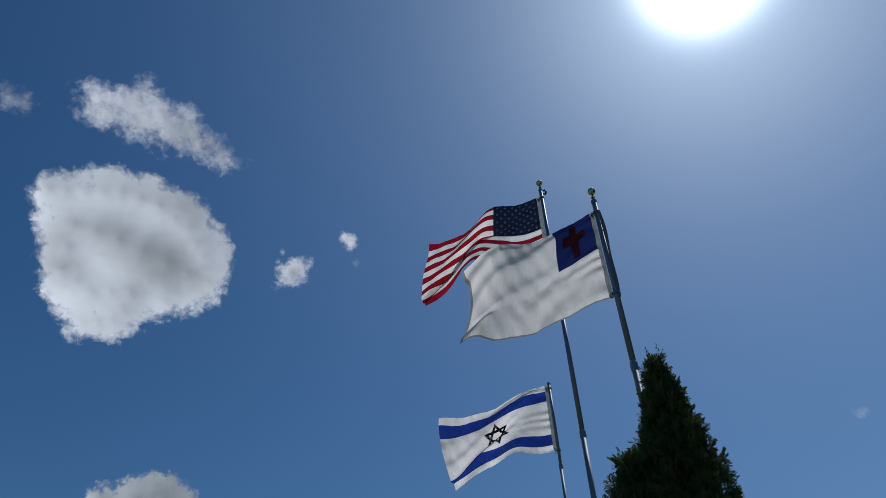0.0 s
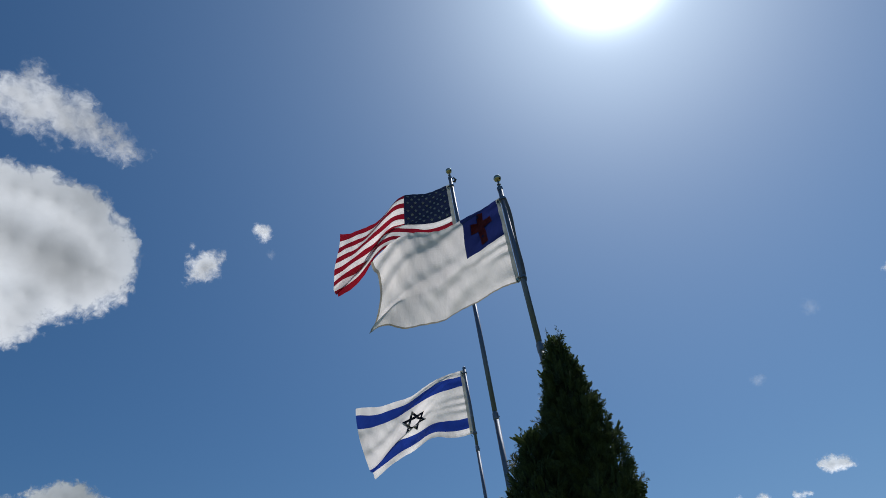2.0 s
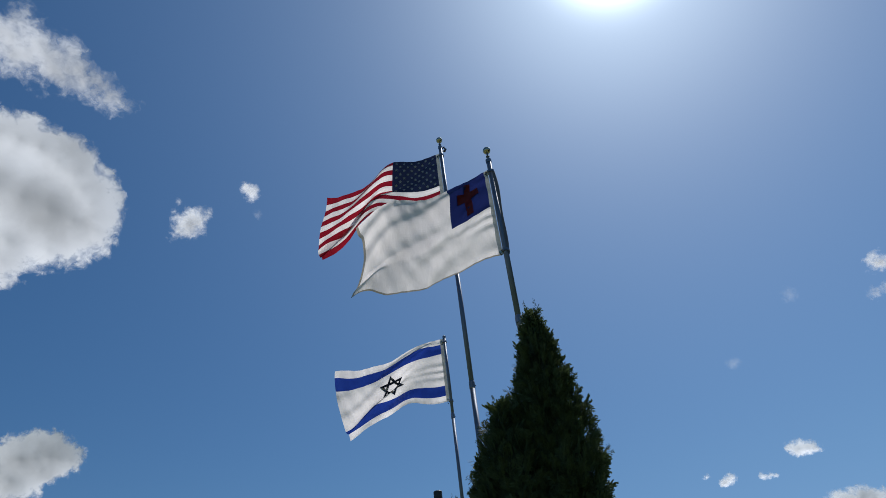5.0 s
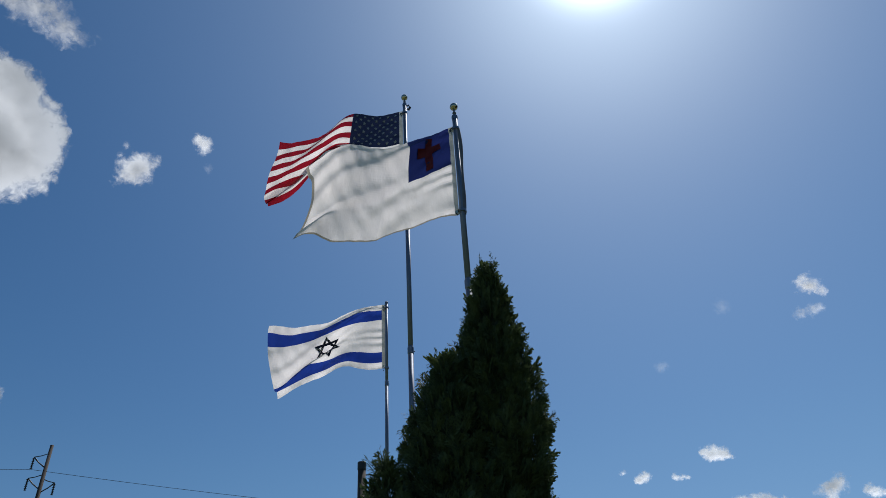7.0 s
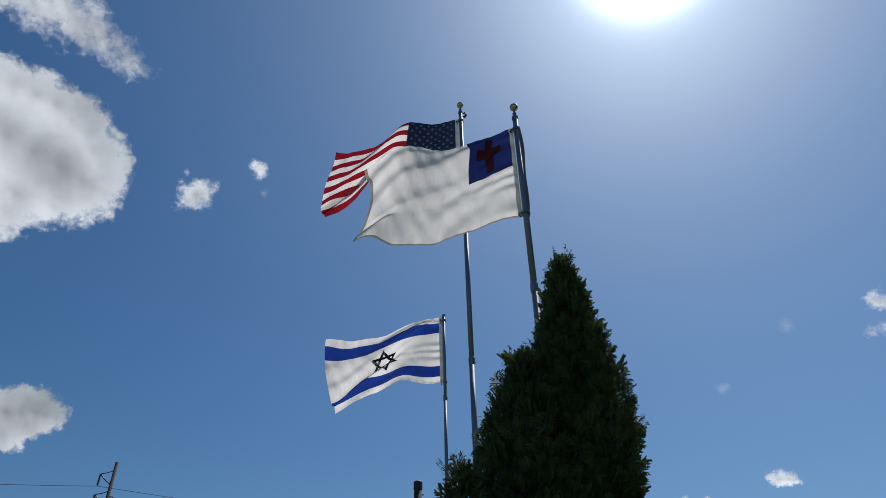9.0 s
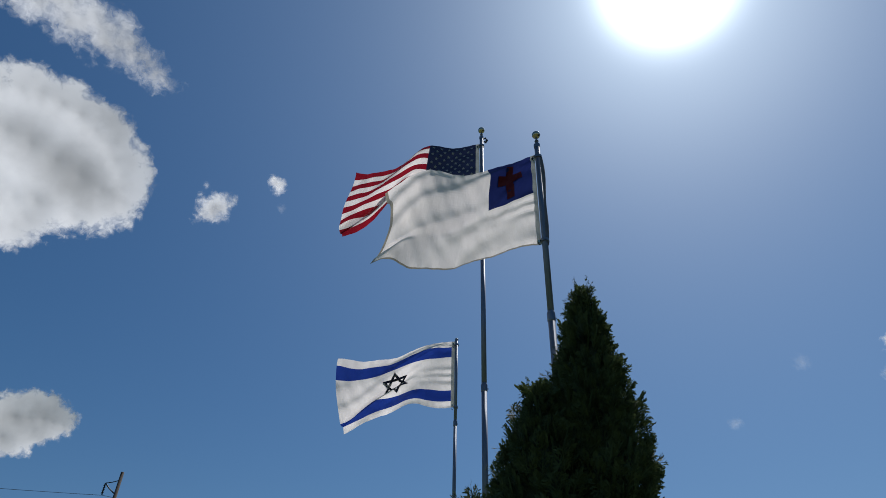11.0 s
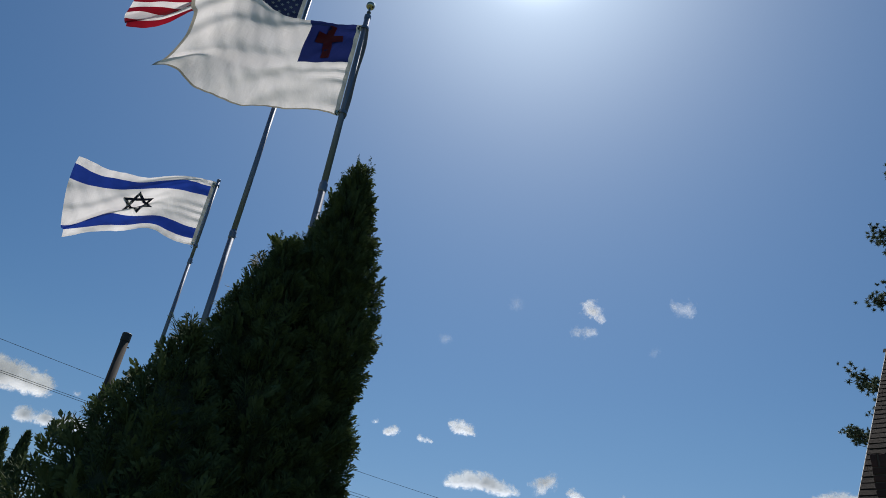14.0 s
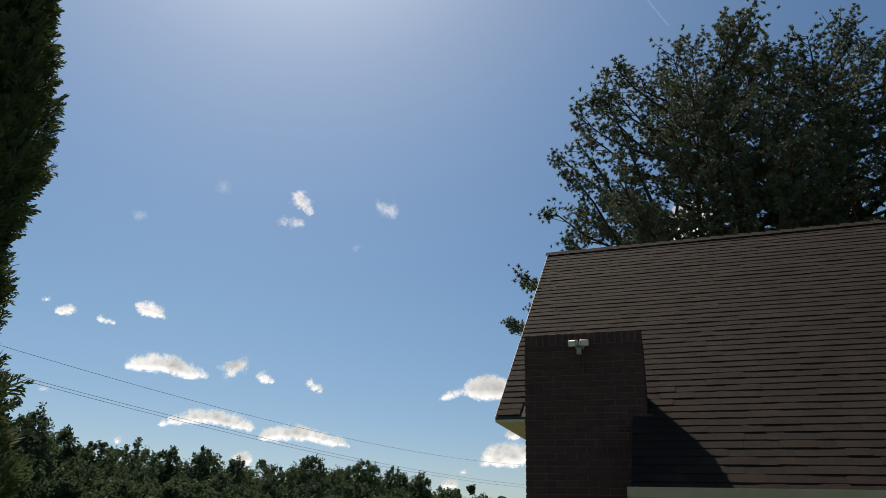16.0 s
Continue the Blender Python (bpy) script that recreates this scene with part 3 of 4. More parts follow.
    def patch(self, outline, lift=0.002, cuts=2):
        """A flat figure (s, h) sewn on both sides of the cloth."""
        flat = bmesh.new()
        flat.faces.new([flat.verts.new((s, h, 0)) for s, h in outline])
        bmesh.ops.triangulate(flat, faces=flat.faces[:])
        bmesh.ops.subdivide_edges(flat, edges=flat.edges[:], cuts=cuts, use_grid_fill=True)
        bm = bmesh.new()
        for sgn in (1, -1):
            made = {}
            for f in flat.faces:
                vs = []
                for v in f.verts:
                    if v not in made:
                        made[v] = bm.verts.new(self.at(v.co.x, v.co.y) + self.normal(v.co.x, v.co.y) * lift * sgn)
                    vs.append(made[v])
                bm.faces.new(vs if sgn > 0 else vs[::-1])
        flat.free()
        return bm


def flag_hem(cloth, flag, s0):
    """Stitched heading with brass grommets at the hoist."""
    part("heading", cloth.panel(-0.005, s0, 0, cloth.hoist), CANVAS, flag, "off-white canvas heading")
    for h in (0.03, cloth.hoist - 0.03):
        p, nrm = cloth.at(0.018, h), cloth.normal(0.018, h)
        m = Matrix.Translation(p) @ nrm.to_track_quat("Z", "Y").to_matrix().to_4x4()
        bm = lathe([(0.006, -0.003), (0.011, -0.003), (0.011, 0.003), (0.006, 0.003)], 12, m)
        part("grommet", bm, GOLD, flag)


FLY, HOIST = 1.52, 0.91


def striped_flag(cloth):
    flag = thing("striped_flag", Matrix.Translation(cloth.place), "red and white striped flag with a navy starred canton", "flag", "flags on the poles")
    st = cloth.hoist / 13
    flag_hem(cloth, flag, 0.04)
    for i in range(13):
        s0 = 0.62 if i < 7 else 0.04
        part("stripe", cloth.panel(s0, cloth.fly, i * st, (i + 1) * st), RED_CLOTH if i % 2 == 0 else WHITE_CLOTH, flag, "red stripe" if i % 2 == 0 else "white stripe")
    stars = [(0.04 + 0.58 * (2 * col + (1 if row % 2 == 0 else 2)) / 12, 7 * st * (row + 1) / 10) for row in range(9) for col in range(6 if row % 2 == 0 else 5)]
    part("canton", cloth.panel(0.04, 0.62, 0, 7 * st), NAVY_CLOTH, flag, "navy blue canton")
    for cs, ch in stars:
        pts = []
        for k in range(10):
            r = 0.023 if k % 2 == 0 else 0.010
            a = math.pi * k / 5
            pts.append((cs + r * math.sin(a), ch - r * math.cos(a)))
        part("star", cloth.patch(pts, 0.0025, 0), STAR_CLOTH, flag)
    return flag


def cross_flag(cloth):
    flag = thing("cross_flag", Matrix.Translation(cloth.place), "plain white flag with a blue canton bearing a red cross", "flag", "flags on the poles")
    cw, chh = 0.50, 0.39
    flag_hem(cloth, flag, 0.04)
    part("canton", cloth.panel(0.04, cw, 0, chh), CANTON_BLUE, flag, "blue canton")
    part("field", cloth.panel(cw, cloth.fly - 0.022, 0, chh), WHITE_CLOTH, flag)
    part("field", cloth.panel(0.04, cloth.fly - 0.022, chh, cloth.hoist - 0.012), WHITE_CLOTH, flag)
    part("fly_hem", cloth.panel(cloth.fly - 0.022, cloth.fly, 0, cloth.hoist), HEM, flag, "tan stitched hem")
    part("lower_hem", cloth.panel(0.04, cloth.fly - 0.022, cloth.hoist - 0.012, cloth.hoist), HEM, flag, "tan stitched hem")
    sleeve = bmesh.new()
    rows = []
    for j in range(25):
        q = j / 24
        rows.append([sleeve.verts.new((0.042 + (0.020 + 0.007 * math.sin(q * 9)) * math.cos(6.2832 * k / 14) + 0.010 * math.sin(q * 4), 0.022 * math.sin(6.2832 * k / 14), -0.01 - q * (cloth.hoist - 0.02))) for k in range(14)])
    for a, b in zip(rows, rows[1:]):
        for k in range(14):
            sleeve.faces.new((a[k], a[(k + 1) % 14], b[(k + 1) % 14], b[k]))
    part("pole_sleeve", sleeve, SLEEVE, flag, "loose canvas sleeve round the pole", smooth=True)
    x, w, t, b, arm = 0.27, 0.038, 0.045, 0.345, 0.145
    upright = part("cross", cloth.patch([(x - w, t), (x + w, t), (x + w, b), (x - w, b)], 0.0035, 5), CROSS_RED, flag, "red cross sewn on the canton")
    for s0, s1 in ((x - 0.13, x - w), (x + w, x + 0.13)):
        part("cross_arm", cloth.patch([(s0, arm - w), (s1, arm - w), (s1, arm + w), (s0, arm + w)], 0.0035, 4), CROSS_RED, upright)
    return flag


def star_flag(cloth):
    flag = thing("hexagram_flag", Matrix.Translation(cloth.place), "white flag with two blue bands and a dark six-pointed star", "flag", "flags on the poles")
    hh, ff = cloth.hoist, cloth.fly
    flag_hem(cloth, flag, 0.04)
    a, b = 0.09 * hh, 0.25 * hh
    for h0, h1, mat in ((0, a, WHITE_CLOTH), (a, b, BLUE_CLOTH), (b, hh - b, WHITE_CLOTH), (hh - b, hh - a, BLUE_CLOTH), (hh - a, hh, WHITE_CLOTH)):
        part("band" if mat is BLUE_CLOTH else "field", cloth.panel(0.04, ff, h0, h1), mat, flag, "blue band" if mat is BLUE_CLOTH else "white cloth")
    cs, ch, R, w = 0.04 + (ff - 0.04) / 2, hh / 2, 0.185, 0.030
    for turn in (0, math.pi):
        outer = [(cs + R * math.sin(turn + 2 * math.pi * k / 3), ch - R * math.cos(turn + 2 * math.pi * k / 3)) for k in range(3)]
        inner = [(cs + (R - 2 * w) * math.sin(turn + 2 * math.pi * k / 3), ch - (R - 2 * w) * math.cos(turn + 2 * math.pi * k / 3)) for k in range(3)]
        for k in range(3):
            j = (k + 1) % 3
            part("star_bar", cloth.patch([outer[k], outer[j], inner[j], inner[k]], 0.002 + 0.001 * (turn > 0), 3), INK_CLOTH, flag, "dark blue star outline")
    return flag


pole_c, sh_c = flagpole(1.37, 3.94, 5.65, [1.35, 2.68, 4.0], 0.021, "silver telescoping flagpole with a gold ball, rising behind the hedge", ball=0.033)
pole_u, sh_u = flagpole(1.34, 5.59, 7.50, [1.5, 2.95, 4.31, 5.85], 0.021, "tallest silver telescoping flagpole with a gold ball", ball=0.038)
pole_i, sh_i = flagpole(1.57, 7.955, 6.26, [1.9, 3.5, 5.03], 0.019, "shorter silver telescoping flagpole with a flat cap")
pulley = part("pulley", tube([(0.022, 0, 7.36), (0.050, 0, 7.385), (0.062, 0, 7.35), (0.048, 0, 7.31), (0.024, 0, 7.325)], [0.007, 0.012, 0.015, 0.012, 0.007], 8), STEEL_DARK, pole_u, "dark pulley block")
for z in (5.40, 4.58):
    ring_clip(pole_c, sh_c, z, 0.022)
for z in (7.24, 6.36):
    ring_clip(pole_u, sh_u, z, 0.022)
for z in (6.06, 5.2):
    ring_clip(pole_i, sh_i, z, 0.020)
cross_flag(Cloth((1.34, 3.94, 5.42), -92, FLY, 0.88, 0.39, 0.12, 0.4, -0.06, 0.74, 6.0, 0.08, 1.5, fold=0.05))
striped_flag(Cloth((1.31, 5.59, 7.27), -80, FLY, HOIST, 0.29, 0.12, 2.4, 0.06, 0.90, 6.8, 0.20, 1.3, fold=0.20))
star_flag(Cloth((1.545, 7.955, 6.11), -82, FLY, HOIST, 0.25, 0.11, 4.2, 0.08, 0.90, 6.4, 0.18, 1.3, fold=0.14))


# ---- hedge of arborvitae ----
def spray_template(rng, branches=8):
    """A flat fan of scaly twigs in the x (side), z (up) plane, 1 long: a stem, side twigs and their fingers."""
    quads = []

    def finger(x0, z0, ang, ln, w, bow=0.03):
        dx, dz = math.sin(ang), math.cos(ang)
        nx, nz = dz * w, -dx * w
        mx, mz = x0 + dx * ln * 0.6, z0 + dz * ln * 0.6
        quads.append([(x0, 0, z0), (mx + nx, bow, mz + nz), (x0 + dx * ln, 0, z0 + dz * ln), (mx - nx, -bow, mz - nz)])

    finger(0, 0, 0, 1.0, 0.030)
    for i in range(branches):
        side = 1 if i % 2 else -1
        z = 0.10 + 0.75 * i / branches
        ang = side * (0.55 + 0.35 * rng.random())
        ln = (0.62 - 0.36 * i / branches) * (0.8 + 0.4 * rng.random())
        finger(0, z, ang, ln, 0.032)
        for q in (0.35, 0.62):
            off = ang + (0.65 if rng.random() < 0.5 else -0.65)
            finger(math.sin(ang) * ln * q, z + math.cos(ang) * ln * q, off, ln * 0.48, 0.028)
    return np.array(quads, np.float32)


def arborvitae(x, y, top, profile, label, seed, count, spikes=5, lean=0.0):
    """A narrow upright evergreen: trunk, inner mass coloured dark for the shade within, and a coat of scaly sprays.
    profile: (depth below the tip, radius).
    """
    rng = np.random.default_rng(seed)
    base = Vector((x, y, ground_height(x, y)))
    tree = thing("arborvitae", Matrix.Translation(base), label, "evergreen shrub", "arborvitae hedge")
    H = top - base.z
    dep, rad = np.array([p[0] for p in profile]), np.array([p[1] for p in profile])

    def radius(z, a):
        r = np.interp(H - z, dep, rad)
        lump = np.array([noise.noise((math.cos(q) * 1.6 + seed, math.sin(q) * 1.6, w * 3.4)) for q, w in zip(np.atleast_1d(a), np.atleast_1d(z))])
        lump2 = np.array([noise.noise((math.cos(q) * 4 + seed, math.sin(q) * 4, w * 9)) for q, w in zip(np.atleast_1d(a), np.atleast_1d(z))])
        return r * (1 + 0.26 * lump + 0.24 * lump2)

    part("trunk", tube([(0, 0, -0.1), (0.01, 0, H * 0.4), (0, 0.01, H * 0.85)], [0.05, 0.035, 0.01]), BARK, tree)
    sides, rows = 28, 60
    zs = np.linspace(0.12, H - 0.10, rows)
    verts, faces = [], []
    for i, z in enumerate(zs):
        a = np.arange(sides) * 2 * np.pi / sides
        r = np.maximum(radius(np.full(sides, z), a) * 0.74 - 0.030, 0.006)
        for q, rr in zip(a, r):
            verts.append((rr * math.cos(q), rr * math.sin(q), z))
    for i in range(rows - 1):
        for k in range(sides):
            faces.append((i * sides + k, i * sides + (k + 1) % sides, (i + 1) * sides + (k + 1) % sides, (i + 1) * sides + k))
    verts = np.array(verts)
    verts[:, 0] += lean * np.clip(verts[:, 2] / H, 0, None) ** 4
    array_mesh("shaded_core", verts, faces, CEDAR_CORE, tree, True)
    tmpl = [spray_template(rng) for _ in range(5)]
    z = H * (1 - rng.random(count * 3) ** 1.05)
    keep = rng.random(count * 3) < np.interp(H - z, dep, rad) / rad.max()
    z = np.clip(z[keep][:count], 0.1, H - 0.03)
    n = len(z)
    a = rng.random(n) * 2 * np.pi
    depth = 1 - 0.30 * rng.random(n) ** 2
    r = radius(z, a) * depth
    ln = 0.046 + 0.052 * rng.random(n)
    r = np.maximum(r - 0.55 * ln, 0.004)
    pos = np.stack([r * np.cos(a), r * np.sin(a), z], 1)
    tilt = 0.15 + 0.85 * rng.random(n)
    az = a + rng.normal(0, 0.45, n)
    upv = np.stack([np.cos(az) * np.sin(tilt), np.sin(az) * np.sin(tilt), np.cos(tilt)], 1)
    rnd = rng.normal(size=(n, 3))
    sidev = np.cross(upv, rnd)
    sidev /= np.linalg.norm(sidev, axis=1)[:, None]
    nor = np.cross(upv, sidev)
    V = []
    which = rng.integers(0, 5, n)
    for k in range(5):
        m = which == k
        t = tmpl[k].reshape(-1, 3)
        p = (pos[m, None] + ln[m, None, None] * (sidev[m, None] * t[None, :, 0:1] + nor[m, None] * t[None, :, 1:2] + upv[m, None] * t[None, :, 2:3]))
        V.append(p.reshape(-1, 3))
    # thin leaders that stand out of the top
    for _ in range(spikes):
        q, rr = rng.random() * 6.28, 0.032 * rng.random()
        hgt, zb = 0.05 + 0.20 * rng.random() ** 1.3, H - 0.17 - 0.14 * rng.random()
        for j in range(40):
            f = j / 40
            base_p = np.array([rr * math.cos(q) * (1 + f), rr * math.sin(q) * (1 + f), zb + (hgt + 0.10) * f])
            u2 = np.array([rng.normal(0, 0.38), rng.normal(0, 0.38), 1.0])
            u2 /= np.linalg.norm(u2)
            s2 = np.cross(u2, rng.normal(size=3))
            s2 /= np.linalg.norm(s2)
            n2 = np.cross(u2, s2)
            t = tmpl[j % 5].reshape(-1, 3) * (0.034 * (1.15 - 0.75 * f))
            V.append(base_p + t[:, 0:1] * s2 + t[:, 1:2] * n2 + t[:, 2:3] * u2)
    V = np.concatenate(V)
    V[:, 0] += lean * np.clip(V[:, 2] / H, 0, None) ** 4
    ob = array_mesh("foliage", V, np.arange(len(V)).reshape(-1, 4), LEAF_CEDAR, tree)
    tagged(ob, "dense scaly green sprays")
    return tree


arborvitae(0.98, 2.61, 3.175, [(0, 0.012), (0.07, 0.030), (0.13, 0.072), (0.3, 0.122), (0.5, 0.165), (0.7, 0.188), (0.9, 0.190), (1.1, 0.188), (1.22, 0.205), (1.36, 0.255), (1.6, 0.288), (1.8, 0.285), (3.2, 0.26)],
           "tall narrow dark green arborvitae with a pointed top", 3, 9500, 9, lean=0.02)
arborvitae(0.77, 2.55, 2.70, [(0, 0.025), (0.1, 0.07), (0.25, 0.13), (0.5, 0.20), (1.0, 0.27), (1.6, 0.30), (2.7, 0.22)],
           "shorter arborvitae grown into the taller one beside it", 5, 6500, 9)
arborvitae(0.515, 2.40, 2.26, [(0, 0.015), (0.09, 0.045), (0.22, 0.13), (0.45, 0.245), (0.9, 0.325), (1.4, 0.35), (2.3, 0.28)],
           "low arborvitae at the end of the hedge", 8, 5000, 5)


# ---- house ----
HOUSE = Matrix.Translation((6.55, 2.14, 0)) @ Matrix.Rotation(math.atan2(-0.99, 0.1415), 4, "Z")
EAVE_Z, RIDGE_Y, LEFT, RIGHT = 2.01, 4.02, -1.48, 9.5
RIDGE_Z = EAVE_Z + RIDGE_Y
house = thing("house", HOUSE, "brick house with a steep brown shingled roof", "house")
GROUND_H = -0.55


def prism(points, x0, x1):
    """A body along x over a (y, z) outline."""
    bm = bmesh.new()
    a = [bm.verts.new((x0, y, z)) for y, z in points]
    b = [bm.verts.new((x1, y, z)) for y, z in points]
    bm.faces.new(a)
    bm.faces.new(b[::-1])
    for i in range(len(points)):
        j = (i + 1) % len(points)
        bm.faces.new((a[j], a[i], b[i], b[j]))
    bmesh.ops.recalc_face_normals(bm, faces=bm.faces[:])
    return bm


def build_house():
    roof = part("roof", prism([(0.0, EAVE_Z - 0.05), (RIDGE_Y, RIDGE_Z - 0.05), (RIDGE_Y, RIDGE_Z - 0.22), (0.0, EAVE_Z - 0.22)], 0.0, RIGHT), DECK, house, "brown asphalt shingle roof")
    part("roof_deck", prism([(0.80, EAVE_Z + 0.75), (RIDGE_Y, RIDGE_Z - 0.05), (RIDGE_Y, RIDGE_Z - 0.10), (0.80, EAVE_Z + 0.70)], LEFT, 0.0), DECK, house)
    part("back_slope", prism([(RIDGE_Y, RIDGE_Z - 0.05), (2 * RIDGE_Y, EAVE_Z - 0.05), (2 * RIDGE_Y, EAVE_Z - 0.22), (RIDGE_Y, RIDGE_Z - 0.22)], LEFT, RIGHT), SHINGLE_FAR, house)
    part("rake_board", prism([(0.80, EAVE_Z + 0.76), (RIDGE_Y, RIDGE_Z - 0.04), (RIDGE_Y, RIDGE_Z - 0.085), (0.80, EAVE_Z + 0.715)], LEFT - 0.008, LEFT), TRIM, house, "thin cream drip edge along the rake")
    part("soffit", box_bm(LEFT, -1.152, 0.785, 2.6, EAVE_Z + 0.695, EAVE_Z + 0.722), SOFFIT, house, "cream boarded soffit under the eave")
    part("wall", box_bm(0.0, RIGHT - 0.3, 0.40, 0.62, GROUND_H, EAVE_Z - 0.02), BRICK, house, "dark brick front wall")
    part("wall", box_bm(LEFT + 0.32, 0.0, 1.30, 1.52, GROUND_H, EAVE_Z + 0.55), BRICK, house, "dark brick front wall")
    part("gable_wall", prism([(1.32, GROUND_H), (2 * RIDGE_Y - 0.4, GROUND_H), (2 * RIDGE_Y - 0.4, EAVE_Z), (RIDGE_Y, RIDGE_Z - 0.24), (1.32, EAVE_Z + 1.0)], LEFT + 0.30, LEFT + 0.52), BRICK, house)
    part("gable_wall", prism([(0.5, GROUND_H), (2 * RIDGE_Y - 0.4, GROUND_H), (2 * RIDGE_Y - 0.4, EAVE_Z), (RIDGE_Y, RIDGE_Z - 0.24), (0.5, EAVE_Z)], RIGHT - 0.5, RIGHT - 0.28), BRICK, house)
    part("wall", box_bm(LEFT + 0.52, RIGHT - 0.5, 2 * RIDGE_Y - 0.62, 2 * RIDGE_Y - 0.4, GROUND_H, EAVE_Z - 0.02), BRICK, house)
    part("soffit", box_bm(0.0, RIGHT, 0.02, 0.40, EAVE_Z - 0.26, EAVE_Z - 0.225), SOFFIT, house)
    # gutter: an open trough with a rolled lip
    prof = [(-0.005, -0.02), (-0.005, -0.13), (-0.07, -0.13), (-0.10, -0.10), (-0.115, -0.03), (-0.115, -0.018), (-0.105, -0.018), (-0.10, -0.03), (-0.088, -0.092), (-0.065, -0.12), (-0.015, -0.12), (-0.015, -0.02)]
    part("gutter", prism([(y, EAVE_Z + z) for y, z in prof], -0.04, RIGHT), TRIM, house, "cream painted metal gutter")
    part("gutter_cap", box_bm(-0.043, -0.04, -0.112, -0.006, EAVE_Z - 0.13, EAVE_Z - 0.02), TRIM, house)
    part("fascia", box_bm(0.0, RIGHT, -0.005, 0.02, EAVE_Z - 0.25, EAVE_Z - 0.04), TRIM, house)
    return roof


roof = build_house()

# the brick stack in front of the roof
stack = thing("chimney", HOUSE, "dark red brick chimney stack with a soldier course on top", "chimney")
CX0, CX1, CY0, CY1, CTOP = -1.15, 0.125, 0.79, 0.97, 3.655
part("mortar_core", box_bm(CX0 + 0.008, CX1 - 0.008, CY0 + 0.008, CY1, GROUND_H, CTOP - 0.004), MORTAR, stack)


def floodlight():
    m = HOUSE @ Matrix.Translation((-0.53, CY0, 3.50))
    lamp = thing("floodlight", m, "white twin-head security floodlight and a sensor under the heads", "floodlight")
    part("base_plate", lathe([(0.05, 0), (0.05, 0.015), (0.042, 0.022)], 20, Matrix.Rotation(radians(90), 4, "X")), FLOOD, lamp)
    for s in (-1, 1):
        t = Matrix.Translation((s * 0.058, -0.085, 0.018)) @ Matrix.Rotation(radians(s * 14), 4, "Z") @ Matrix.Rotation(radians(18), 4, "X")
        bm = box_bm(-0.048, 0.048, -0.045, 0.04, -0.034, 0.034, 0.012)
        bm.transform(t)
        head = part("lamp_head", bm, FLOOD, lamp)
        bm = box_bm(-0.040, 0.040, -0.049, -0.044, -0.027, 0.027, 0.002)
        bm.transform(t)
        part("lens", bm, FLOOD_LENS, head)
        part("arm", tube([(0, -0.015, 0), (s * 0.02, -0.04, 0.0), (s * 0.045, -0.07, 0.01)], 0.011), FLOOD, lamp)
    part("sensor", join_bm(box_bm(-0.026, 0.026, -0.095, -0.03, -0.105, -0.035, 0.01), lathe([(0.018, 0), (0.016, 0.012), (0.008, 0.018)], 14, Matrix.Translation((0, -0.094, -0.08)) @ Matrix.Rotation(radians(90), 4, "X"))), FLOOD, lamp, "white sensor housing")
    part("conduit", tube([(0.03, -0.012, -0.02), (0.032, -0.012, -0.30)], 0.008), BRICK, lamp)


floodlight()


# ---- pines behind the house ----
def tuft_template(rng, needles=20):
    tris = []
    for _ in range(needles):
        d = rng.normal(size=3)
        d[2] = d[2] * 0.8 + 0.2
        d /= np.linalg.norm(d)
        s = np.cross(d, rng.normal(size=3))
        s /= np.linalg.norm(s)
        tris.append([s * 0.16, -s * 0.16, d * (0.60 + 0.35 * rng.random())])
    return np.array(tris, np.float32)


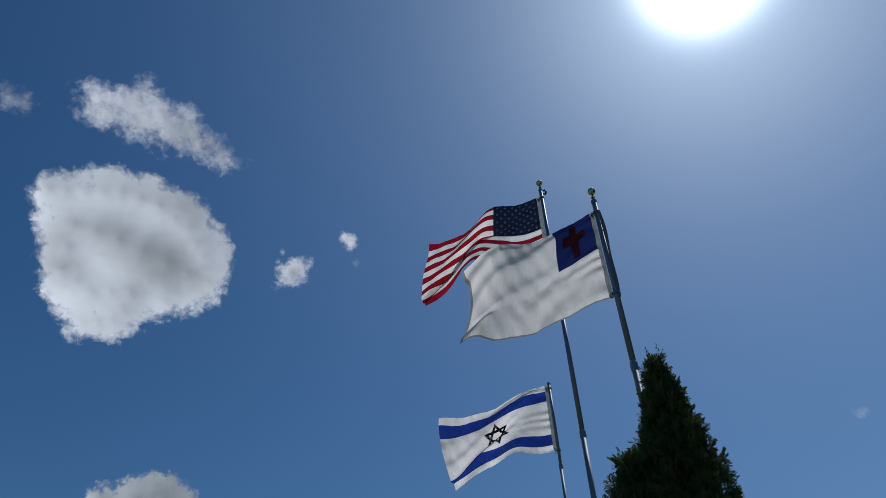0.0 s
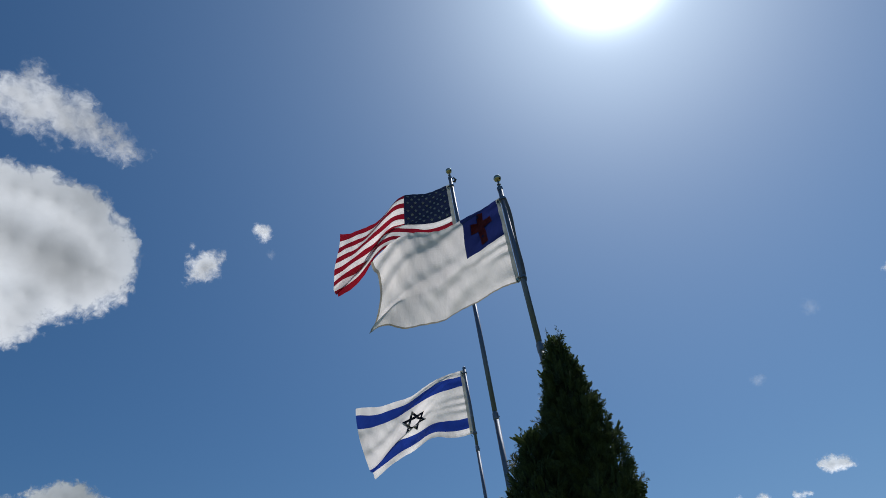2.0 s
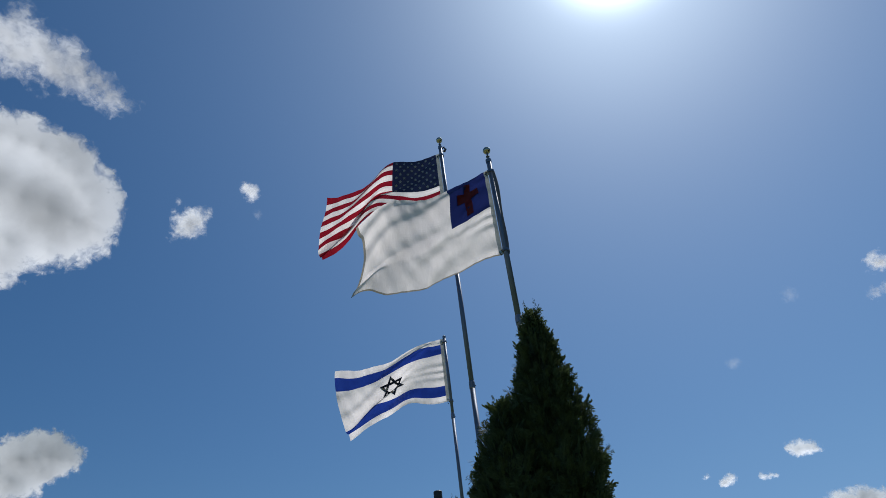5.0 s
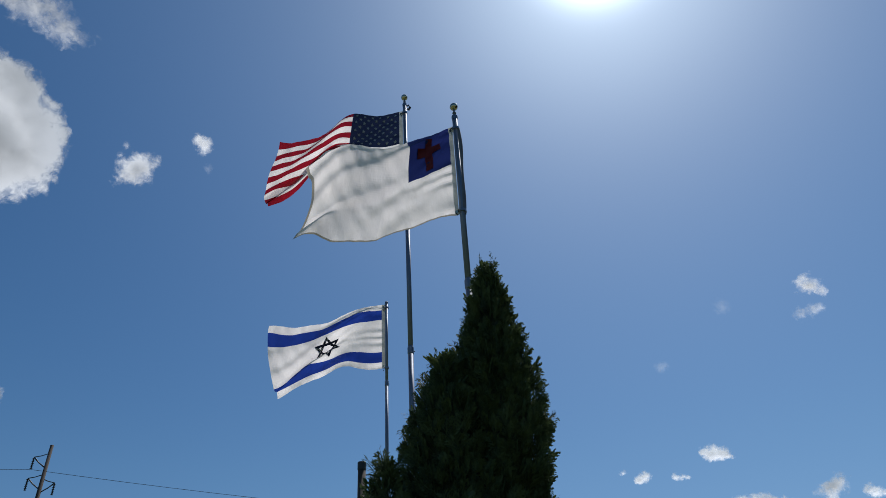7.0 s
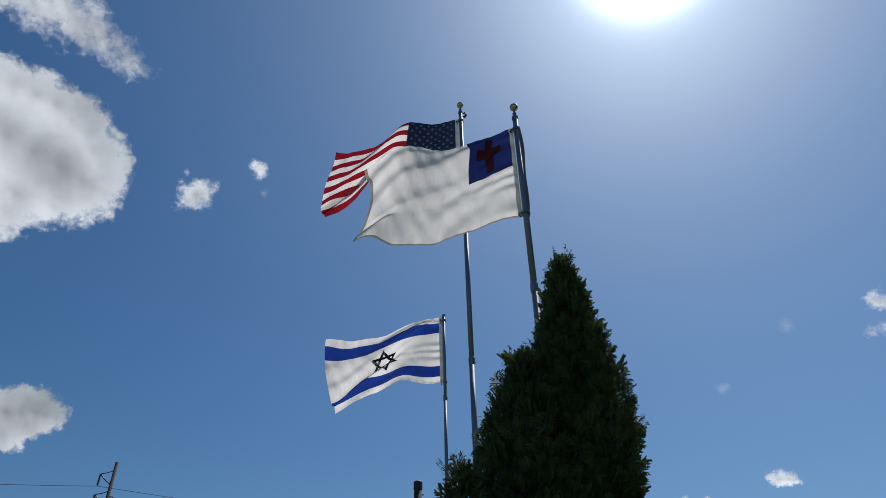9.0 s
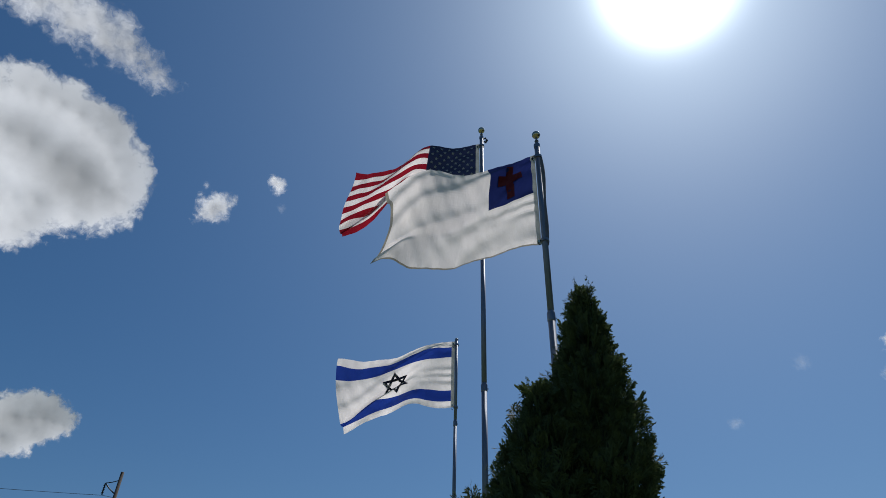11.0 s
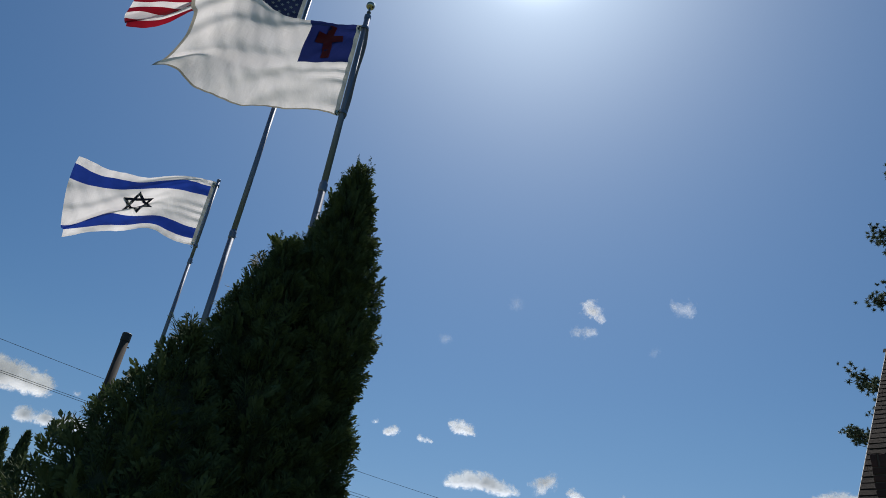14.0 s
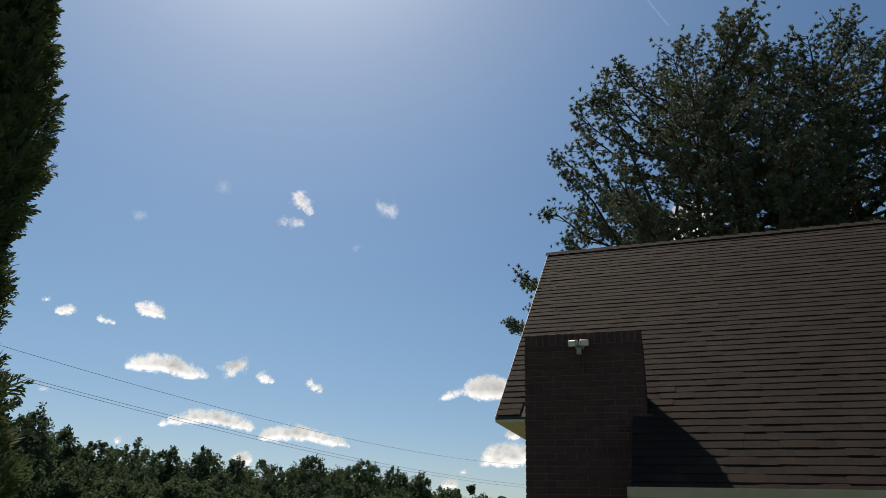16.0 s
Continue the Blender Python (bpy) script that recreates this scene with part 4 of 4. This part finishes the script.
def pine(x, y, height, crown, label, seed, limbs=120, reaches=()):
    """A spreading pine. crown: its middle height, its radius and half its height; reaches: a few long low limbs (turn, length, height)."""
    rng = np.random.default_rng(seed)
    gz = ground_height(x, y)
    tree = thing("pine_tree", Matrix.Translation((x, y, gz)), label, "pine tree", "pines behind the house")
    bend = rng.normal(0, 0.3, 2)

    def axis(f):
        return Vector((bend[0] * f * f + 0.12 * math.sin(f * 7 + seed), bend[1] * f * f, height * f))

    steps = np.linspace(0, 0.96, 14)
    part("trunk", tube([axis(f) for f in steps], [0.27 * (1 - f) + 0.03 for f in steps], 10), BARK, tree, smooth=True)
    limb_bms, tips = [], []
    mid, cr, ch = crown
    ends = []
    for i in range(limbs):
        a = i * 2.39996 + rng.normal(0, 0.2)
        t = -0.62 + 1.6 * (i + rng.random()) / limbs
        t = min(t, 0.985)
        bulge = 0.88 + 0.15 * noise.noise((math.cos(a) * 1.8 + seed, math.sin(a) * 1.8, t * 2.2)) + 0.08 * rng.random()
        if i % 4 == 0:
            bulge *= 0.62
        rr = cr * (math.sqrt(1 - t * t) if t > 0 else 1.0 - 0.1 * t) * bulge
        ends.append((a, rr, mid + ch * t * (0.95 + 0.1 * rng.random())))
    ends += list(reaches)
    for a, rr, ez in ends:
        zb = max(height * 0.30, min(height * 0.94, ez - (0.30 + 0.35 * rng.random()) * rr - 0.2))
        base = axis(zb / height)
        end = Vector((rr * math.cos(a), rr * math.sin(a), ez)) + Vector((base.x, base.y, 0)) * 0.5
        ln = (end - base).length
        kink = Vector(rng.normal(0, 0.07 * ln, 3))
        pts = [base.lerp(end, q) + Vector((0, 0, -0.16 * ln * math.sin(math.pi * q))) + kink * math.sin(math.pi * q * 1.5) for q in np.linspace(0, 1, 7)]
        w = 0.025 + 0.014 * ln
        part("limb", tube(pts, [w * (1 - 0.14 * k) for k in range(7)], 6), BARK, tree)
        out_a = math.atan2(end.y - base.y, end.x - base.x)
        for k in range(int(8 + ln * 5.4)):
            q = 0.32 + 0.68 * rng.random() ** 0.55
            j = min(5, int(q * 6))
            p = pts[j].lerp(pts[j + 1], q * 6 - j)
            b = out_a + rng.choice([-1, 1]) * (0.3 + 0.9 * rng.random())
            tl = 0.28 + 0.42 * rng.random()
            e = p + Vector((math.cos(b) * tl, math.sin(b) * tl, tl * (0.1 + 0.6 * rng.random())))
            limb_bms.append(tube([p, p.lerp(e, 0.5) + Vector((0, 0, -0.03)), e], [0.013, 0.010, 0.007], 3))
            for v in range(6):
                tips.append((p.lerp(e, 0.50 + 0.52 * v / 5) + Vector(rng.normal(0, 0.085, 3)), (e - p).normalized()))
        tips.append((pts[-1], (pts[-1] - pts[-2]).normalized()))
    me_bm = join_bm(*limb_bms)
    part("twig", me_bm, BARK, tree)["kind"] = "stuff"
    tm = [tuft_template(rng) for _ in range(6)]
    V = []
    for i, (p, d) in enumerate(tips):
        u = np.array(d) * 0.6 + np.array([0, 0, 0.5]) + rng.normal(0, 0.25, 3)
        u /= np.linalg.norm(u)
        s = np.cross(u, rng.normal(size=3))
        s /= np.linalg.norm(s)
        n2 = np.cross(u, s)
        t = tm[i % 6].reshape(-1, 3) * (0.080 + 0.05 * rng.random())
        V.append(np.array(p) + t[:, 0:1] * s + t[:, 1:2] * n2 + t[:, 2:3] * u)
    V = np.concatenate(V)
    tagged(array_mesh("needles", V, np.arange(len(V)).reshape(-1, 3), NEEDLE, tree), "tufts of dark grey-green needles")
    return tree


pine(18.6, 1.9, 15.3, (11.2, 4.7, 4.6), "tall spreading pine with dark tufted needles behind the roof", 11, 120,
     [(1.62, 5.6, 8.6), (1.5, 5.2, 8.5), (1.9, 5.5, 8.6), (1.68, 5.7, 8.4), (1.4, 5.0, 8.8)])
pine(20.2, -1.5, 16.0, (11.5, 4.4, 4.9), "second spreading pine behind the roof", 12, 95)
pine(20.0, -5.2, 15.2, (11.2, 4.2, 4.6), "further spreading pine behind the roof", 14, 40)


# ---- far woods ----
def leaf_quads(rng, p, nrm, size, stray):
    """Small leaf sprays at p that face about along nrm."""
    n = len(p)
    face = nrm + rng.normal(0, stray, (n, 3))
    u = np.cross(face, rng.normal(size=(n, 3)))
    u /= np.linalg.norm(u, axis=1)[:, None]
    s = np.cross(u, face)
    s /= np.linalg.norm(s, axis=1)[:, None]
    size = size[:, None]
    return np.stack([p - u * size * 0.7, p + s * size * 0.55, p + u * size * 0.8, p - s * size * 0.55], 1).reshape(-1, 3)


def wood_crown(rng, az, d, el, width, peak, fine):
    """One broadleaf crown: boughs heaped into a dome, each a loose ball of leaves. peak above 1 draws the top out."""
    x, y = d * math.sin(radians(az)), d * math.cos(radians(az))
    gz = ground_height(x, y)
    h = 1.6 + d * math.tan(radians(el - 0.18)) - gz
    r = d * math.tan(radians(width / 2))
    clumps, per = (100, 58) if fine else (12, 40)
    out = []
    for k in range(clumps):
        f = (k + 0.5) / clumps
        zf = f ** 0.8
        ring = r * max(0.0, 1 - zf ** (2.2 / peak)) ** (0.5 * peak) * (0.62 + 0.55 * rng.random())
        qa = k * 2.39996 + rng.normal(0, 0.35)
        cr = r * (0.30 - 0.15 * zf) * (0.45 + 0.8 * rng.random())
        c = np.array([x + ring * math.cos(qa), y + ring * math.sin(qa), gz + h * (0.35 + 0.65 * zf) - cr * 0.8 + rng.normal(0, 0.12 * r)])
        nrm = rng.normal(size=(per, 3))
        nrm /= np.linalg.norm(nrm, axis=1)[:, None]
        p = c + nrm * np.array([0.9, 0.9, 1.35]) * cr * (0.40 + 0.90 * rng.random((per, 1)))
        out.append(leaf_quads(rng, p, nrm, (0.11 + 0.15 * rng.random(per)) * (1.1 if fine else 4.5), 1.6))
    # the shaded inside
    n = 420 if fine else 90
    q, zf = rng.random(n) * 2 * np.pi, rng.random(n) * 0.85
    rr = r * 0.75 * np.sqrt(rng.random(n)) * np.sqrt(1 - zf)
    p = np.stack([x + rr * np.cos(q), y + rr * np.sin(q), gz + h * (0.25 + 0.68 * zf)], 1)
    out.append(leaf_quads(rng, p, rng.normal(size=(n, 3)), 0.40 + 0.3 * rng.random(n), 0.5))
    return out


def far_woods():
    rng = np.random.default_rng(21)
    V = []
    # the crowns that stand out along the edge of the woods: bearing, distance, height angle, width
    for az, d, el, width in ((25.5, 96, 6.9, 5.6), (28.6, 90, 6.7, 4.6), (31.3, 88, 7.0, 4.6), (33.4, 99, 6.0, 3.2), (35.6, 104, 5.5, 3.2), (38.0, 98, 5.4, 4.4),
                             (40.6, 112, 5.5, 3.0), (43.1, 108, 5.5, 3.6), (45.6, 118, 4.9, 3.2), (48.3, 122, 4.7, 3.4), (51.2, 104, 5.6, 3.8), (53.4, 124, 4.7, 3.0),
                             (55.4, 110, 5.5, 3.4), (58.0, 118, 4.8, 3.2), (60.0, 116, 4.5, 3.2), (62.4, 124, 3.5, 3.0), (65.2, 124, 3.1, 3.2)):
        V += wood_crown(rng, az, d, el, width, 0.75 + 0.4 * rng.random(), True)
    # lower and further crowns that fill the gaps
    for az0, d, lower in ((24.0, 78, 2.2), (25.0, 86, 1.3), (24.5, 126, 0.35), (26.0, 142, 0.2)):
        az = az0
        while az < 66:
            el = np.interp(az, [24, 31, 35, 45, 56, 61, 66], [6.5, 6.6, 5.3, 5.0, 5.1, 4.2, 2.9]) - lower - 0.5 * rng.random()
            V += wood_crown(rng, az, d + rng.normal(0, 4), el, 3.4 + 1.8 * rng.random(), 0.7 + 0.5 * rng.random(), d != 142)
            az += 2.3 + 1.4 * rng.random()
    # on round the horizon
    for az in list(np.arange(-44, 23, 3.0)) + list(np.arange(68, 110, 3.0)):
        V += wood_crown(rng, az + rng.normal(0, 0.6), 105 + rng.normal(0, 9), (5.2 if az < 30 else 2.8) + rng.normal(0, 0.5), 5.0, 1.0, False)
    V = np.concatenate(V)
    ob = array_mesh("woods", V, np.arange(len(V)).reshape(-1, 4), LEAF_WOOD)
    tagged(ob, "line of dense green broadleaf woods with rounded crowns along the horizon", "woods", kind="stuff")


far_woods()


# ---- poles and wires ----
def utility_pole():
    p = polar(-14.9, 0, 60)
    p.z = ground_height(p.x, p.y)
    pole = thing("utility_pole", Matrix.Translation(p), "tall dark wooden utility pole with side insulators and wires", "utility pole")
    top = 20.4 - p.z
    part("shaft", tube([(0, 0, -0.5), (0.02, 0, top * 0.5), (0.05, 0, top)], [0.24, 0.19, 0.13], 12), POLE_WOOD, pole, smooth=True)
    for z, side in ((top - 1.0, -1), (top - 2.6, -1), (top - 2.9, 1)):
        part("bracket", tube([(0, 0, z - 0.75), (side * 0.55, 0, z - 0.35), (side * 0.95, 0, z + 0.05)], 0.045, 8), STEEL_DARK, pole)
        part("bracket", tube([(0, 0, z + 0.35), (side * 0.5, 0, z + 0.15), (side * 0.95, 0, z + 0.05)], 0.035, 8), STEEL_DARK, pole)
        prof = []
        for k in range(7):
            prof += [(0.05, k * 0.13), (0.11, k * 0.13 + 0.03), (0.05, k * 0.13 + 0.06)]
        part("insulator", lathe(prof, 12, Matrix.Translation((side * 0.95, 0, z - 0.85))), STEEL_DARK, pole, "dark ribbed insulator")
    return p


up_base = utility_pole()


def wire(a, b, sag, label):
    pts = [Vector(a).lerp(Vector(b), i / 40) - Vector((0, 0, 4 * sag * (i / 40) * (1 - i / 40))) for i in range(41)]
    tagged(link_mesh("overhead_wire", tube(pts, 0.016, 6), CABLE), label, "wire", "overhead wires")


WIRE = "thin dark overhead wire sagging across the sky"
ux, uy = up_base.x, up_base.y
wire((ux - 0.9, uy, 18.5), (121, 48, 14.0), 3.7, WIRE)
wire((ux - 0.9, uy, 16.2), (121, 48, 10.6), 2.75, WIRE)
wire((ux + 0.95, uy, 15.95), (121, 47.4, 10.1), 2.75, WIRE)
wire((ux + 0.2, uy, 11.1), (121, 47.8, 8.2), 2.75, WIRE)
wire((ux + 0.2, uy, 9.7), (121, 47.8, 6.8), 2.75, WIRE)
for dz in (18.5, 16.2, 15.7):
    wire((ux - 0.9, uy, dz), (ux - 70, uy - 18, dz - 1), 1.6, WIRE)


def cut_post():
    p = polar(8.8, 0, 22)
    p.z = ground_height(p.x, p.y)
    post = thing("post", Matrix.Translation(p), "dark round wooden post with a flat capped top", "post")
    top = 1.6 + 22 * math.tan(radians(17.1)) - p.z
    part("shaft", tube([(0, 0, -0.4), (0, 0, top - 0.25)], [0.15, 0.125], 16), POLE_WOOD, post, smooth=True)
    part("cap", lathe([(0.135, top - 0.25), (0.14, top - 0.24), (0.14, top - 0.02), (0.125, top)], 18), STEEL_DARK, post)
    part("bolt", lathe([(0.02, 0), (0.02, 0.06)], 8, Matrix.Translation((0.12, 0, top - 0.4)) @ Matrix.Rotation(radians(90), 4, "Y")), STEEL_DARK, post)


cut_post()


def lamp_post():
    p = polar(7.8, 0, 35)
    p.z = ground_height(p.x, p.y)
    post = thing("street_lamp", Matrix.Translation(p), "slim dark lamp post with a small head", "street lamp")
    top = 1.6 + 35 * math.tan(radians(9.0)) - p.z
    part("pole", tube([(0, 0, -0.3), (0, 0, top)], [0.09, 0.055], 10), STEEL_DARK, post)
    part("lamp_head", lathe([(0.05, top), (0.13, top + 0.05), (0.13, top + 0.16), (0.04, top + 0.24)], 12), STEEL_DARK, post)


lamp_post()


def far_conifer(az, d, el, r, seed):
    rng = np.random.default_rng(seed)
    p = polar(az, 0, d)
    gz = ground_height(p.x, p.y)
    top = 1.6 + d * math.tan(radians(el)) - gz
    tree = thing("columnar_conifer", Matrix.Translation((p.x, p.y, gz)), "narrow dark columnar conifer in the distance", "conifer", "far conifers")
    part("trunk", tube([(0, 0, -0.2), (0, 0, top * 0.9)], [0.12, 0.02]), BARK, tree)
    n = 5000
    z = top * rng.random(n)
    q = rng.random(n) * 6.283
    f = z / top
    lob = np.array([noise.noise((math.cos(k) * 1.5 + seed, math.sin(k) * 1.5, w * 1.2)) for k, w in zip(q, z)])
    rr = r * np.minimum(1, (1 - f) * 3.2) ** 0.6 * (0.9 + 0.35 * lob) * (1 - 0.3 * rng.random(n) ** 2)
    c = np.stack([rr * np.cos(q), rr * np.sin(q), z], 1)
    size = 0.10 + 0.1 * rng.random(n)
    u = rng.normal(0, 0.4, (n, 3)) + np.array([0, 0, 1.0])
    u /= np.linalg.norm(u, axis=1)[:, None]
    s = np.cross(u, rng.normal(size=(n, 3)))
    s /= np.linalg.norm(s, axis=1)[:, None]
    V = np.stack([c - u * size[:, None], c + s * size[:, None] * 0.5, c + u * size[:, None] * 1.5, c - s * size[:, None] * 0.5], 1).reshape(-1, 3)
    array_mesh("foliage", V, np.arange(len(V)).reshape(-1, 4), LEAF_CEDAR, tree)


far_conifer(3.7, 40, 8.8, 0.62, 31)
far_conifer(5.1, 41, 8.9, 0.5, 32)


# ---- bricks and shingles ----
def piece_mesh(name, sx, sy, sz, bevel, material, seed=0):
    bm = box_bm(-sx / 2, sx / 2, -sy / 2, sy / 2, -sz / 2, sz / 2)
    rnd = random.Random(seed)
    bmesh.ops.bevel(bm, geom=bm.edges[:], offset=bevel, segments=1, affect="EDGES")
    for v in bm.verts:
        v.co += Vector([rnd.uniform(-1, 1) * bevel * 0.5 for _ in range(3)])
    me = bpy.data.meshes.new(name)
    bm.to_mesh(me)
    bm.free()
    me.materials.append(material)
    return me


def place(name, me, parent, m):
    ob = new(name, me)
    ob.parent = parent
    ob.matrix_basis = m
    return ob


def lay_bricks():
    rnd = random.Random(4)
    BW, BH, BD, J = 0.194, 0.0575, 0.09, 0.0102
    full = [piece_mesh("brick", BW, BD, BH, 0.003, BRICK, k) for k in range(4)]
    half = [piece_mesh("brick", BW / 2 - J / 2, BD, BH, 0.003, BRICK, k + 9) for k in range(2)]
    soldier = [piece_mesh("brick", BH, BD, BW * 0.62, 0.003, BRICK, k + 20) for k in range(3)]
    span = CX1 - CX0
    n = int((span + J) / (BH + J))
    pitch = (span + J) / n
    zt = CTOP - BW * 0.31
    for i in range(n):
        place("brick", rnd.choice(soldier), stack, Matrix.Translation((CX0 + (i + 0.5) * pitch - J / 2, CY0 + BD / 2 + rnd.uniform(-0.001, 0.0015), zt)))
    z = CTOP - BW * 0.62 - J - BH / 2
    course = 0
    per = int((span + J) / (BW + J))
    scale_x = (span + J) / (per * (BW + J))
    while z > 1.45:
        x = CX0
        first = course % 2
        pieces = (["h"] + ["f"] * (per - 1) + ["h"]) if first else ["f"] * per
        for kind in pieces:
            w = ((BW + J) if kind == "f" else (BW + J) / 2) * scale_x
            m = Matrix.Translation((x + w / 2 - J / 2, CY0 + BD / 2 + rnd.uniform(-0.0015, 0.002), z + rnd.uniform(-0.001, 0.001))) @ Matrix.Rotation(rnd.uniform(-0.006, 0.006), 4, "Y") @ Matrix.Diagonal((scale_x, 1, 1, 1))
            place("brick", rnd.choice(full if kind == "f" else half), stack, m)
            x += w
        # the return on the side towards the lower roof
        for k in range(1):
            y = CY0 + BD + J + (k + (0.5 if first else 1.0)) * (BW + J) - (BW + J) / 2
            if z > EAVE_Z + y + 0.02 - 0.15:
                place("brick", half[0], stack, Matrix.Translation((CX1 - BD / 2, CY0 + BD + J + 0.045, z)) @ Matrix.Rotation(radians(90), 4, "Z"))
        z -= BH + J
        course += 1


lay_bricks()


def lay_shingles():
    rnd = random.Random(6)
    EXP, LEN, TH = 0.115, 0.175, 0.0095
    widths = (0.15, 0.19, 0.23, 0.30)
    kinds = {w: [piece_mesh("shingle", w - 0.0008, LEN, TH * t, 0.0010, SHINGLE, int(w * 100) + k) for k, t in enumerate((0.55, 0.7, 1.05))] for w in widths}
    slope = math.hypot(RIDGE_Y, RIDGE_Y)
    rows = int(slope / EXP)
    verts, faces = [], []
    tilt = Matrix.Rotation(radians(45), 4, "X")
    count = 0
    for r in range(rows):
        s = r * EXP
        y = s / math.sqrt(2)
        x = LEFT if y > 0.78 else -0.02
        wob = 0.004 * math.sin(r * 2.1)
        x -= rnd.uniform(0, 0.12)
        start = LEFT if y > 0.78 else -0.02
        while x < RIGHT - 0.1:
            w = rnd.choice(widths)
            x0, x1 = max(x, start), min(x + w, RIGHT)
            x += w
            if x1 - x0 < 0.03:
                continue
            mid = (s + LEN / 2 - 0.008 + 0.4 * wob + rnd.choice((-0.003, 0.0, 0.0, 0.002)) + rnd.uniform(-0.001, 0.001)) / math.sqrt(2)
            lift = 0.008 + 0.0025 * rnd.random()
            m = Matrix.Translation(((x0 + x1) / 2, mid - (lift) / math.sqrt(2), EAVE_Z - 0.05 + 0.0 + mid + lift / math.sqrt(2) + 0.002)) @ tilt @ Matrix.Rotation(radians(-3.4), 4, "X")
            if 0.72 < mid < 1.02 and CX0 - 0.02 < (x0 + x1) / 2 < CX1 + 0.02:
                continue
            t = rnd.choice((0, 1, 2))
            near = y < 1.15 and x1 < 2.9
            if near and count < 300:
                place("shingle", kinds[w][t], roof, m @ Matrix.Diagonal(((x1 - x0) / w, 1, 1, 1)))
                count += 1
            else:
                hw, hl, ht = (x1 - x0) / 2 - 0.0004, LEN / 2, TH * (0.55, 0.7, 1.05)[t] / 2
                b = len(verts)
                for cx, cy, cz in ((-hw, -hl, -ht), (hw, -hl, -ht), (hw, hl, -ht), (-hw, hl, -ht), (-hw, -hl, ht), (hw, -hl, ht), (hw, hl, ht), (-hw, hl, ht)):
                    verts.append(m @ Vector((cx, cy, cz)))
                for f in ((0, 3, 2, 1), (4, 5, 6, 7), (0, 1, 5, 4), (1, 2, 6, 5), (2, 3, 7, 6), (3, 0, 4, 7)):
                    faces.append([b + k for k in f])
    ob = array_mesh("shingles", verts, faces, SHINGLE_FAR, roof)
    ob["kind"] = "stuff"
    # ridge caps
    me = piece_mesh("ridge_cap", 0.26, 0.12, 0.007, 0.002, SHINGLE, 77)
    x = LEFT
    while x < RIGHT:
        for sgn in (1, -1):
            place("ridge_cap", me, roof, Matrix.Translation((x + 0.1, RIDGE_Y - sgn * 0.038, RIDGE_Z - 0.038 - 0.010)) @ Matrix.Rotation(radians(45 * sgn), 4, "X") @ Matrix.Rotation(radians(2.5), 4, "Y"))
        x += 0.2


lay_shingles()
